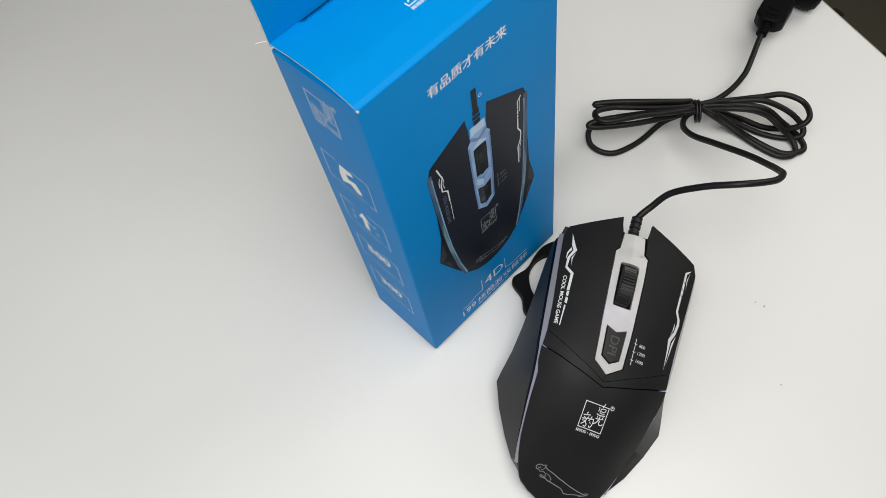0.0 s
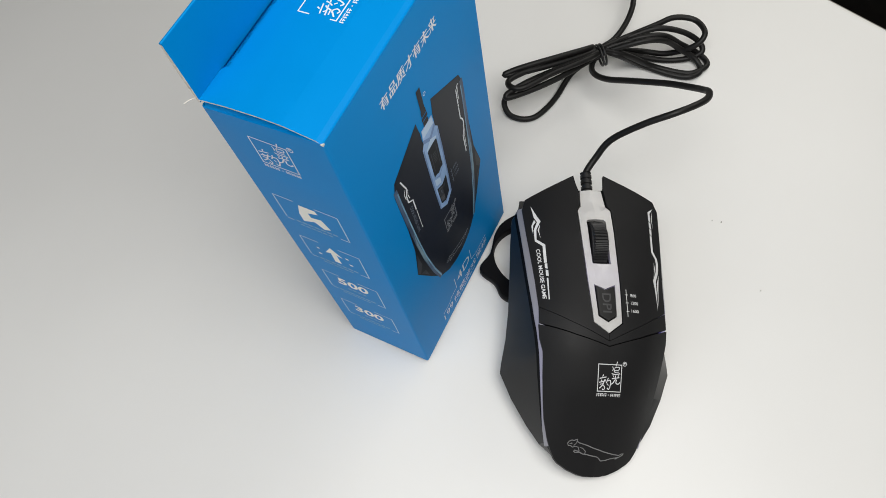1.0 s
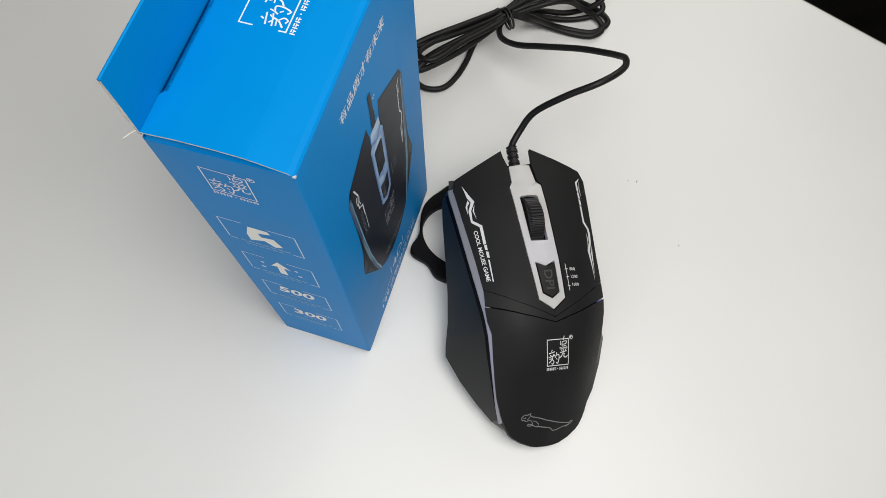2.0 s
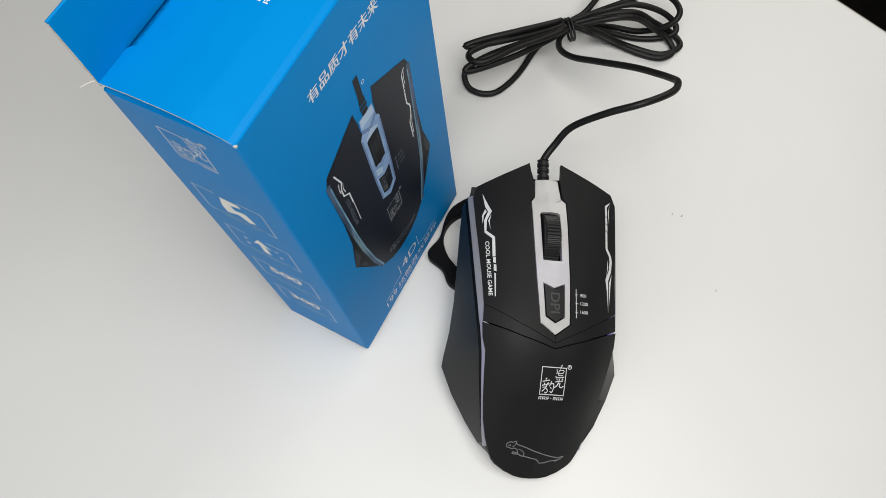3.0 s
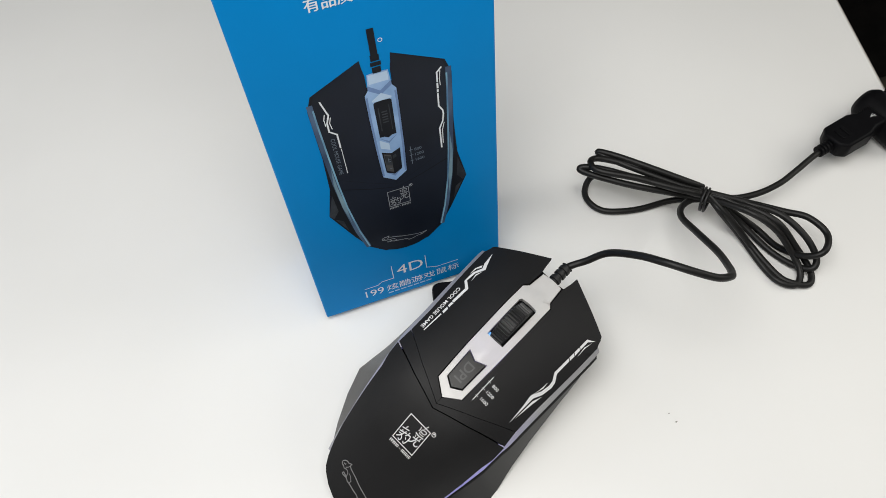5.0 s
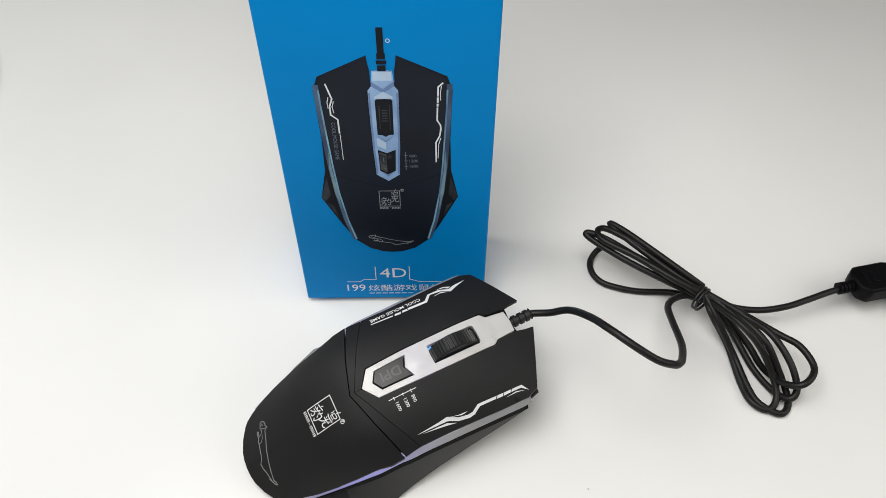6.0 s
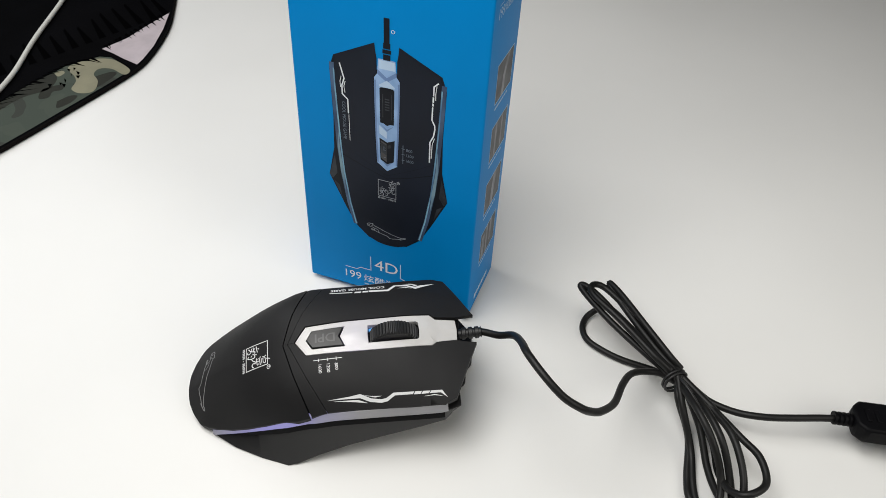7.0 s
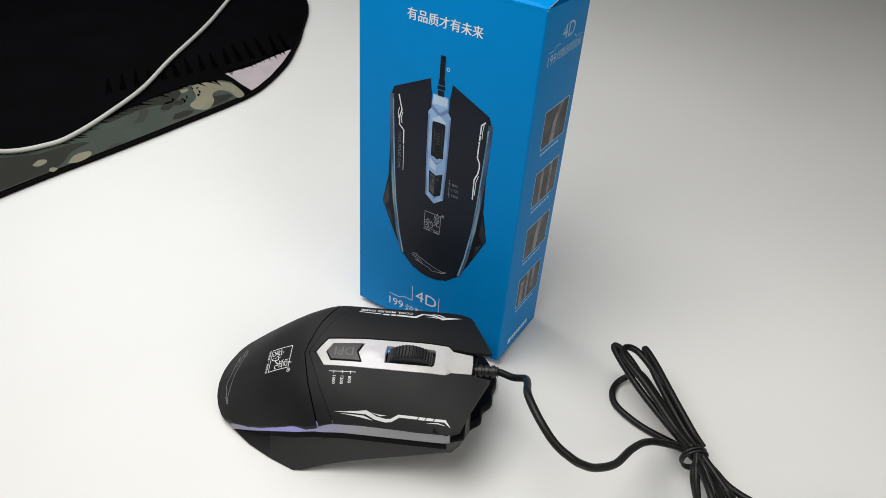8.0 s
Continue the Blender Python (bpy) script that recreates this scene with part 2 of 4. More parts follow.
def sheet(name, outlines, place, mats, thick=0.0, step=3.0, under=None, sharp=32):
    """A curved sheet over plane outlines: place(x, y) gives the top; thick adds a wall and an underside."""
    flat, faces = flat_cells(outlines, step)
    top = [place(x, y) for x, y in flat]
    if not thick:
        return mesh_of_open(name, top, faces, mats, sharp)
    n = len(top)
    low = [under(x, y) for x, y in flat] if under else [(x, y, z - thick) for x, y, z in top]
    seen = set()
    for a, b, c in faces:
        seen |= {(a, b), (b, c), (c, a)}
    allf = list(faces) + [[c + n, b + n, a + n] for a, b, c in faces]
    for a, b in seen:
        if (b, a) not in seen:
            allf.append([b, a, a + n, b + n])
    return mesh_of(name, top + low, allf, mats, sharp)


def mesh_of_open(name, verts, faces, mats, sharp=32):
    mesh = bpy.data.meshes.new(name)
    mesh.from_pydata([tuple(c * MM for c in v) for v in verts], [], [list(f) for f in faces])
    return finish(mesh, mats, sharp)


def slab(name, outline, z0, z1, mats, sharp=32):
    """A plain prism over an outline."""
    n = len(outline)
    verts = [(x, y, z0) for x, y in outline] + [(x, y, z1) for x, y in outline]
    faces = [list(range(n))[::-1], list(range(n, 2 * n))] + [[i, (i + 1) % n, n + (i + 1) % n, n + i] for i in range(n)]
    return mesh_of(name, verts, faces, mats, sharp)


def spline(points, per=8):
    """A smooth curve through points."""
    p = [Vector(q) for q in points]
    p = [2 * p[0] - p[1]] + p + [2 * p[-1] - p[-2]]
    out = []
    for i in range(1, len(p) - 2):
        for k in range(per):
            t = k / per
            a, b, c, d = p[i - 1], p[i], p[i + 1], p[i + 2]
            out.append(0.5 * (2 * b + (c - a) * t + (2 * a - 5 * b + 4 * c - d) * t * t + (3 * b - a - 3 * c + d) * t ** 3))
    out.append(p[-2])
    return out


def tube(name, path, radius, mats, sides=12, sharp=60):
    """A round cord along a path; radius may be a function of the share of its length."""
    verts, faces = [], []
    side = None
    for i, q in enumerate(path):
        way = (path[min(i + 1, len(path) - 1)] - path[max(i - 1, 0)]).normalized()
        if side is None:
            side = way.orthogonal().normalized()
        side = (side - way * side.dot(way)).normalized()
        up = way.cross(side)
        r = radius(i / (len(path) - 1)) if callable(radius) else radius
        for k in range(sides):
            a = 2 * math.pi * k / sides
            verts.append(q + side * r * math.cos(a) + up * r * math.sin(a))
        if i:
            b = (i - 1) * sides
            for k in range(sides):
                faces.append([b + k, b + (k + 1) % sides, b + sides + (k + 1) % sides, b + sides + k])
    n = len(path) - 1
    faces.append(list(range(sides))[::-1])
    faces.append([n * sides + k for k in range(sides)])
    return mesh_of(name, verts, faces, mats, sharp)


def ribbon(points, width):
    """Outlines of a flat line of even width."""
    out = []
    p = [Vector(q) for q in points]
    left, right = [], []
    for i, q in enumerate(p):
        a = (q - p[i - 1]).normalized() if i else (p[1] - p[0]).normalized()
        b = (p[i + 1] - q).normalized() if i + 1 < len(p) else a
        n = Vector((-(a + b).y, (a + b).x)).normalized()
        n *= min(1.8, 1 / max(0.3, n.dot(Vector((-a.y, a.x))))) * width / 2
        left.append(q + n)
        right.append(q - n)
    for i in range(len(p) - 1):
        out.append([tuple(left[i]), tuple(right[i]), tuple(right[i + 1]), tuple(left[i + 1])])
    return out


def lettering(body, height, bold=0.0, space=1.0):
    """The flat faces of a text: plane vertices (starting at 0, 0) and faces, with the given letter height."""
    data = bpy.data.curves.new("lettering", "FONT")
    data.body, data.offset, data.space_character, data.resolution_u = body, bold, space, 3
    ob = bpy.data.objects.new("lettering", data)
    scene.collection.objects.link(ob)
    bpy.context.view_layer.update()
    mesh = bpy.data.meshes.new_from_object(ob.evaluated_get(bpy.context.evaluated_depsgraph_get()))
    v = [(q.co.x, q.co.y) for q in mesh.vertices]
    f = [list(q.vertices) for q in mesh.polygons]
    bpy.data.objects.remove(ob)
    bpy.data.meshes.remove(mesh)
    bpy.data.curves.remove(data)
    x0, y0 = min(q[0] for q in v), min(q[1] for q in v)
    s = height / (max(q[1] for q in v) - y0)
    return [((x - x0) * s, (y - y0) * s) for x, y in v], f


def lettering_part(name, body, height, place, mats, parent, label="", bold=0.0, width=None, space=1.0):
    v, f = lettering(body, height, bold, space)
    k = width / max(q[0] for q in v) if width else 1.0
    return part(name, mesh_of_open(name, [place(x * k, y) for x, y in v], f, mats), parent, label)


def flat_part(name, outlines, place, mats, parent, label="", step=0):
    return part(name, sheet(name, outlines, place, mats, 0.0, step), parent, label)


def rect(x0, y0, x1, y1):
    return [(x0, y0), (x1, y0), (x1, y1), (x0, y1)]


def hollow(x0, y0, x1, y1, w):
    """The four bars of a thin frame."""
    return [rect(x0, y0, x1, y0 + w), rect(x0, y1 - w, x1, y1), rect(x0, y0 + w, x0 + w, y1 - w), rect(x1 - w, y0 + w, x1, y1 - w)]


def round_ring(x, y, r, w, n=14):
    out = []
    for k in range(n):
        a, b = 2 * math.pi * k / n, 2 * math.pi * (k + 1) / n
        out.append([(x + r * math.cos(a), y + r * math.sin(a)), (x + r * math.cos(b), y + r * math.sin(b)),
                    (x + (r - w) * math.cos(b), y + (r - w) * math.sin(b)), (x + (r - w) * math.cos(a), y + (r - w) * math.sin(a))])
    return out


def emblem(s):
    """A square emblem of side s: a thin frame with brush-like strokes, a row of small bars below and a small ring. Plain shapes only."""
    f = hollow(0, 0, s, s, 0.030 * s)
    for w, q in ((0.040, [(0.80, 1.10), (0.76, 1.00), (0.74, 0.93)]), (0.034, [(0.60, 0.92), (0.63, 0.84), (0.61, 0.76)]), (0.034, [(0.69, 0.88), (0.88, 0.90), (0.86, 0.80), (0.70, 0.78)]),
                 (0.030, [(0.70, 0.89), (0.69, 0.72), (0.88, 0.73)]), (0.042, [(0.57, 0.66), (0.72, 0.635), (0.93, 0.67)]), (0.040, [(0.75, 0.60), (0.73, 0.52), (0.74, 0.42)]),
                 (0.040, [(0.59, 0.48), (0.74, 0.50), (0.90, 0.53)]), (0.036, [(0.63, 0.60), (0.66, 0.54)]), (0.036, [(0.88, 0.62), (0.84, 0.55)]), (0.044, [(0.71, 0.44), (0.66, 0.34), (0.56, 0.27)]),
                 (0.044, [(0.79, 0.45), (0.77, 0.33), (0.86, 0.29), (0.94, 0.36)]), (0.040, [(0.24, 0.61), (0.20, 0.54)]), (0.040, [(0.08, 0.47), (0.22, 0.50), (0.36, 0.53)]),
                 (0.036, [(0.14, 0.42), (0.20, 0.36)]), (0.036, [(0.32, 0.45), (0.27, 0.39)]), (0.040, [(0.07, 0.33), (0.22, 0.36), (0.36, 0.40)]), (0.044, [(0.27, 0.38), (0.22, 0.24), (0.09, 0.12)]),
                 (0.034, [(0.10, 0.26), (0.22, 0.28)]), (0.040, [(0.22, 0.26), (0.31, 0.16), (0.27, 0.07), (0.20, 0.10)]), (0.040, [(0.44, 0.50), (0.41, 0.40), (0.36, 0.31)]),
                 (0.042, [(0.41, 0.39), (0.53, 0.41), (0.54, 0.24), (0.48, 0.09), (0.41, 0.14)]), (0.036, [(0.41, 0.29), (0.46, 0.23)])):
        f += ribbon([(p.x, p.y) for p in spline([(a * s, b * s, 0) for a, b in q], 3)], 0.84 * w * s)
    for k in range(7):
        x = (0.0 + 0.145 * k) * s
        if k == 3:
            f.append(rect(x + 0.04 * s, -0.125 * s, x + 0.07 * s, -0.095 * s))
        else:
            f += [rect(x, -0.165 * s, x + 0.03 * s, -0.06 * s), rect(x + 0.045 * s, -0.085 * s, x + 0.12 * s, -0.06 * s), rect(x + 0.045 * s, -0.13 * s, x + 0.12 * s, -0.105 * s),
                  rect(x + 0.075 * s, -0.165 * s, x + 0.10 * s, -0.13 * s)]
    return f + round_ring(1.11 * s, 1.03 * s, 0.085 * s, 0.022 * s) + [rect(1.075 * s, 0.985 * s, 1.095 * s, 1.075 * s), rect(1.095 * s, 1.03 * s, 1.14 * s, 1.075 * s)]

# ---- the room ----
def box_mesh(name, x0, y0, z0, x1, y1, z1, mats):
    return slab(name, rect(x0 * 1000, y0 * 1000, x1 * 1000, y1 * 1000), z0 * 1000, z1 * 1000, mats)


def setting(name, mesh):
    return tagged(new(name, mesh), kind="structure")


setting("floor", box_mesh("floor", -2.4, -2.2, -0.84, 2.4, 2.6, -0.74, M_FLOOR))
setting("ceiling", box_mesh("ceiling", -2.4, -2.2, 1.96, 2.4, 2.6, 2.06, M_CEIL))
setting("wall_west", box_mesh("wall_west", -2.5, -2.2, -0.74, -2.4, 2.6, 1.96, M_WALL))
setting("wall_east", box_mesh("wall_east", 2.4, -2.2, -0.74, 2.5, 2.6, 1.96, M_WALL))
setting("wall_north", box_mesh("wall_north", -2.4, 2.6, -0.74, 2.4, 2.7, 1.96, M_WALL))
setting("wall_south", box_mesh("wall_south", -2.4, -2.3, -0.74, 2.4, -2.2, 1.96, M_WALL))

# ---- desk: its right-hand edge runs past the plug ----
desk = thing("desk", "white laminate desk with a grey edge and dark legs", "desk", pose(0.3035, -0.014, 0, 0, 0, -15.5))
part("tabletop", slab("tabletop", rect(-1500, -480, -0.6, 900), -24, 0, M_TABLE), desk, bevel=1.0)
part("edge_band", slab("edge_band", rect(-0.6, -480, 0, 900), -24, -0.6, M_TABLE_EDGE), desk, "thin grey plastic edge band")
for x in (-1430, -70):
    for y in (-420, 840):
        part("leg", slab("leg", rect(x - 20, y - 20, x + 20, y + 20), -739, -24, M_STEEL), desk, bevel=2.0)

# a few specks of dust on the desk
for x, y, s in ((122, -96.2, 0.5), (95.5, -123.0, 0.35), (121.0, -92.0, 0.3)):
    sp = new("dust_speck", slab("dust_speck", [(x + s * 1.3, y), (x + 0.2, y + s * 0.6), (x - s, y + 0.2), (x - 0.1, y - s * 0.5)], 0.02, 0.35, M_SPECK))
    tagged(sp, "tiny dark grey speck of dust on the white desk", "speck", "specks on the desk")

# ---- seat beside the desk ----
seat = thing("stool", "low stool with a camouflage cloth cushion beside the desk", "stool", pose(0.70, 0.10, -0.74))
ring_pts = [(190 * math.cos(a) * (1 + 0.04 * math.cos(3 * a)), 190 * math.sin(a)) for a in [2 * math.pi * k / 32 for k in range(32)]]
cushion_v, cushion_f = [], []
for z, s in ((300, 0.80), (305, 0.95), (335, 1.0), (365, 0.97), (385, 0.85), (392, 0.5)):
    cushion_v += [(x * s, y * s, z) for x, y in ring_pts]
for r in range(5):
    for k in range(32):
        cushion_f.append([r * 32 + k, r * 32 + (k + 1) % 32, (r + 1) * 32 + (k + 1) % 32, (r + 1) * 32 + k])
cushion_f += [list(range(32))[::-1], [160 + k for k in range(32)]]
part("cushion", mesh_of("cushion", cushion_v, cushion_f, M_CAMO_CLOTH, 60), seat)
for k in range(4):
    a = math.pi / 4 + k * math.pi / 2
    part("leg", slab("leg", rect(130 * math.cos(a) - 14, 130 * math.sin(a) - 14, 130 * math.cos(a) + 14, 130 * math.sin(a) + 14), 0, 300, M_STEEL), seat)

# ---- the carton ----
BW, BD, BH = 83.0, 40.0, 170.5
carton = thing("product_box", "bright blue printed carton standing on the white desk", "box", SETTLE)


def corner_loop(inset, r, n=4):
    pts = []
    for cx_, cy_, a0 in ((BW - inset - r, BD - inset - r, 0), (inset + r, BD - inset - r, 90), (inset + r, inset + r, 180), (BW - inset - r, inset + r, 270)):
        for k in range(n + 1):
            a = radians(a0 + 90 * k / n)
            pts.append((cx_ + r * math.cos(a), cy_ + r * math.sin(a)))
    return pts


outer, inner = corner_loop(0, 0.9), corner_loop(0.5, 0.4)
nn = len(outer)


def rim_z(x, y):
    """The top of the sleeve: the two narrow sides fold inwards a little below the lid, more towards the back."""
    return BH - 2.6 * max(0.0, min(1.0, (y - 2.0) / 26.0)) if min(x, BW - x) < 1.2 and 1.0 < y < 39.0 else BH - (2.6 if y >= 39.0 and min(x, BW - x) < 1.2 else 0.0)


vv = [(x, y, 0.15) for x, y in outer] + [(x, y, rim_z(x, y)) for x, y in outer] + [(x, y, rim_z(x, y)) for x, y in inner] + [(x, y, 0.15) for x, y in inner]
ff = []
for r in range(4):
    for k in range(nn):
        ff.append([r * nn + k, r * nn + (k + 1) % nn, ((r + 1) % 4) * nn + (k + 1) % nn, ((r + 1) % 4) * nn + k])
sleeve = mesh_of("sleeve", vv, ff, [M_BLUE, M_RAW])
for p_ in sleeve.polygons:
    if abs(p_.normal.z) > 0.9 and p_.center.z < 0.1:
        p_.material_index = 1
part("sleeve", sleeve, carton)
part("bottom", slab("bottom", corner_loop(0.6, 0.3), 0.2, 0.7, M_BLUE), carton)


def lid_z(y):
    return float(np.interp(y, [0, 0.6, 1.4, 10.6, 12.6, 20, 30, 40], [169.9, 170.8, 171.1, 172.7, 172.95, 173.0, 172.4, 171.0]))


lid_outline = [(0.1, -0.05), (BW - 0.1, -0.05), (BW - 0.1, 39.2), (BW - 10.6, 39.2), (BW - 12.0, 38.9), (BW - 12.3, 37.3), (12.3, 37.3), (12.0, 38.9), (10.6, 39.2), (0.1, 39.2)]
lid = sheet("lid", [lid_outline], lambda x, y: (x, y, lid_z(y)), [M_BLUE, M_RAW], 0.5, 2.0, sharp=5)
for p_ in lid.polygons:
    if abs(p_.normal.x) > 0.9:
        p_.material_index = 1
part("lid", lid, carton, "bright blue tuck-in lid with a raw white edge")
for x0, x1 in ((0.05, 18.0), (BW - 18.0, BW - 0.05)):
    part("dust_flap", sheet("dust_flap", [rect(x0, 1.2, x1, 38.8)], lambda x, y: (x, y, rim_z(0, y) + (170.5 - rim_z(0, y)) * math.sin(min(1.0, min(x, BW - x) / 3.2) * 1.5708)), M_BLUE, 0.4, 1.0), carton)
# the hanging tab: the back panel goes straight on above the lid, doubled over at its top, with a slot
TAB = 22.5
tab_l = [(0.2, 0), (41.5, 0), (41.5, 9.0), (33.0, 9.0), (31.5, 10.5), (33.0, 12.0), (38.6, 12.0), (41.5, 15.0), (41.5, TAB), (0.2, TAB)]
tab_r = [(BW - x, y) for x, y in tab_l][::-1]


def tab_bow(x, v):
    """The doubled sheet stands off a little between its folds."""
    return 0.45 * math.sin(math.pi * v / TAB)


tab = sheet("hanging_tab", [tab_l, tab_r], lambda x, v: (x, 39.35 - 0.4 * tab_bow(x, v), 169.6 + v), [M_BLUE, M_RAW], 0.5, 3.0,
            under=lambda x, v: (x, 40.1 + tab_bow(x, v) - 0.35 * max(0.0, v - TAB + 1.5), 169.6 + v))
for p_ in tab.polygons:
    if abs(p_.normal.x) > 0.5:
        p_.material_index = 1
part("hanging_tab", tab, carton, "blue doubled hanging tab with a slot and raw cardboard side edges")
fold = [Vector((0.2 + 0.42 * k, 39.75, 169.55 + TAB)) for k in range(198)]
part("tab_fold", tube("tab_fold", fold, 0.42, M_BLUE, 8), carton)
# a torn fibre at the foot of the tab, and the bent corner of the lid's notch
part("torn_fibre", tube("torn_fibre", [Vector(q) for q in ((0.1, 39.9, 171.6), (-1.6, 40.6, 172.2), (-2.9, 41.6, 171.9))], 0.14, M_RAW, 5), carton, "thin white torn paper fibre")
# worn white corner and lid edge
part("worn_corner", slab("worn_corner", [(-0.10, -0.10), (0.75, -0.10), (0.35, 0.35), (-0.10, 0.85)], 169.7, 170.6, M_RAW), carton, "worn white corner of the carton", bevel=0.2)


def on_front(off):
    return lambda x, z: (x, -off, z)


def on_left(off):
    return lambda u, z: (-off, BD - u, z)


def on_right(off):
    return lambda u, z: (BW + off, u, z)


# ---- shape of the mouse, shared by the real one and its printed picture (u across, y along from tail to front) ----
EDGE = [(0, 0.7), (3.5, 0.9), (6.5, 1.5), (11.0, 3.4), (15.0, 6.0), (16.6, 7.6), (18.4, 10.8), (20.4, 16.0), (22.2, 22.5), (23.6, 30.0), (24.8, 38.0), (25.8, 47.0)]
CX = table([0, 8, 20, 47, 126], [-0.6, -0.4, -0.1, 1.5, -0.3])
ZE = table([0, 12, 20, 27, 36, 47, 58, 64, 72, 85, 100, 115, 126], [-4.5, 1.0, 5.0, 8.5, 13.0, 17.8, 21.3, 22.3, 22.3, 22.2, 21.8, 20.7, 20], 4)
ZC = table([-4, 0, 5, 11, 20, 27, 32, 36, 41, 47, 53, 58, 64, 72, 85, 100, 115, 126], [-8, -5.0, -0.4, 4.6, 11.6, 16.9, 20.3, 22.3, 24.6, 27.0, 28.6, 29.0, 29.2, 29.3, 28.4, 27.3, 24.5, 22], 3)
PW = table([0, 10, 40, 60], [3.0, 3.2, 3.0, 2.4])
PW_LEFT = table([0, 10, 30, 45, 60], [1.8, 2.3, 2.9, 3.0, 2.5])
TILT_RIGHT = table([10, 30, 47, 60, 100, 115], [0.27, 0.19, 0.14, 0.13, 0.115, 0.075], 5)
TILT_LEFT = table([10, 30, 47, 58, 72, 115], [0.0, 0.125, 0.19, 0.15, 0.05, -0.14], 5)
W0 = table([0, 3.6, 6.4, 10.5, 22, 36, 47, 58, 64, 85, 100, 110, 115, 126], [9, 12, 16.3, 19.3, 21.6, 24, 25.6, 26.6, 26.8, 28, 28.8, 29.4, 28.5, 27], 2)
def side_step(side, y):
    """How far the light strip stands out below the shell's edge, and how far it drops."""
    t = SW(y) if side < 0 else SW_RIGHT(y)
    return ((0.40 * t + 0.5) * max(0.75, min(1.0, (y - 46) / 14)), 1.05 * t + 0.45 * max(0.0, min(1.0, (66 - y) / 6, (y - 8) / 20))) if side > 0 else (t, 1.0 * t)


SW_RIGHT = table([8, 20, 50, 57, 60, 64, 90, 111], [1.0, 1.8, 2.3, 2.4, 2.6, 2.7, 2.9, 3.1])
SW = table([8, 20, 50, 57, 60, 64, 90, 111], [0.7, 1.0, 1.3, 1.4, 1.7, 1.8, 2.0, 2.1])


WIDE = table([0, 12, 30, 60, 100, 118], [0.0, 0.3, 0.6, 0.7, 0.6, 0.4], 4)


def mouse_z(x, y):
    d = x - CX(y)
    e, c, w = ZE(y), ZC(y), W0(y) + (WIDE(y) if d > 0 else 0.0)
    return e + (c - e) * (1 - min(abs(d) / w, 1.12) ** (PW(y) if d > 0 else PW_LEFT(y))) - d * (TILT_RIGHT(y) if d > 0 else TILT_LEFT(y))


def edge_z(side, y):
    """The height of the shell's edge on its right (1) or left (-1)."""
    return ZE(y) - (W0(y) * TILT_RIGHT(y) if side > 0 else -W0(y) * TILT_LEFT(y))


def bent(outline):
    """Outline given about the centre line, moved onto the mouse's slightly bent one."""
    return [(u + CX(y) + WIDE(y) * max(0.0, min(1.0, (u - 8) / 12)), y) for u, y in outline]


def mirror(outline):
    return [(-u, y) for u, y in outline][::-1]


BUTTON = [(6.6, 126.0), (28.0, 115.3), (29.6, 110.5), (28.9, 98), (27.2, 76), (26.8, 64.5), (14.0, 57.2), (0.06, 50.3), (0.06, 52.8), (6.3, 57.4), (7.0, 74.5),
          (7.4, 96.0), (7.4, 108.0), (5.9, 110.0), (5.5, 118.0), (6.2, 122.0)]
BAND = [(26.8, 64.28), (27.1, 58.0), (13.0, 52.4), (0.0, 48.35), (0.0, 50.05), (14.0, 57.0)]
REAR = [(0, 47.95), (13.0, 51.95), (27.3, 57.45), (27.0, 52.0)] + EDGE[::-1]
SPINE = [(0.0, 118.5), (4.6, 118.2), (5.3, 110.1), (7.0, 107.8), (7.0, 96.0), (6.6, 74.5), (5.9, 57.6), (0.0, 53.3), (0.0, 57.6), (3.9, 60.0), (4.4, 73.4), (0.0, 71.4),
         (0.0, 82.4), (3.9, 82.6), (4.1, 102.2), (3.4, 103.0), (0.0, 103.2)]
KEY = [(0.0, 58.1), (3.5, 60.3), (4.0, 72.7), (0.0, 70.8)]
WING = [(5.5, 112.0), (5.5, 118.0), (6.2, 122.0), (6.6, 126.0), (29.4, 115.2), (32.0, 108.0), (31.2, 80.0), (31.8, 60.0), (35.6, 42.0), (26.2, 22.0), (20.0, 10.5), (12.0, 3.4), (0.0, 0.8)]


# ---- printing on the front of the carton ----
def pic(off):
    return lambda u, y: (41.8 + 0.785 * u, -off, 31.4 + 0.798 * y)


def both(outline):
    return [outline, mirror(outline)]


printed = flat_part("printed_mouse", both(WING + [(0.0, 112.0)]), pic(0.05), M_NAVY_SIDE, carton, "printed picture of a black gaming mouse with a blue spine")
flat_part("printed_shell", both(BUTTON) + both(REAR) + both(BAND), pic(0.10), M_NAVY_INK, printed)
wide_pic = ribbon([(30.6, 111), (30.4, 100), (29.6, 80), (28.6, 62), (27.0, 45), (23.8, 25), (20.2, 11)], 2.6)
flat_part("printed_strip", wide_pic + [mirror(q) for q in wide_pic], pic(0.12), M_STRIP_SHADE, printed)
strip_pic = ribbon([(29.6, 108), (29.4, 100), (28.4, 80), (27.4, 62), (26.0, 45), (23.0, 25), (19.8, 11)], 0.8)
flat_part("printed_strip", strip_pic + [mirror(q) for q in strip_pic], pic(0.135), M_STRIP_INK, printed)
gleam = [[(28.7, 74), (29.5, 62), (28.3, 46), (25.6, 32), (26.4, 46), (28.1, 60)]]
for q in gleam + [mirror(q) for q in gleam]:
    flat_part("printed_gleam", [q], pic(0.145), M_GLEAM_INK, printed)
facet = [[(35.4, 42.2), (31.6, 56.0), (30.6, 44.0), (33.6, 39.4)], [(29.5, 36.0), (33.0, 38.6), (28.0, 27.5)]]
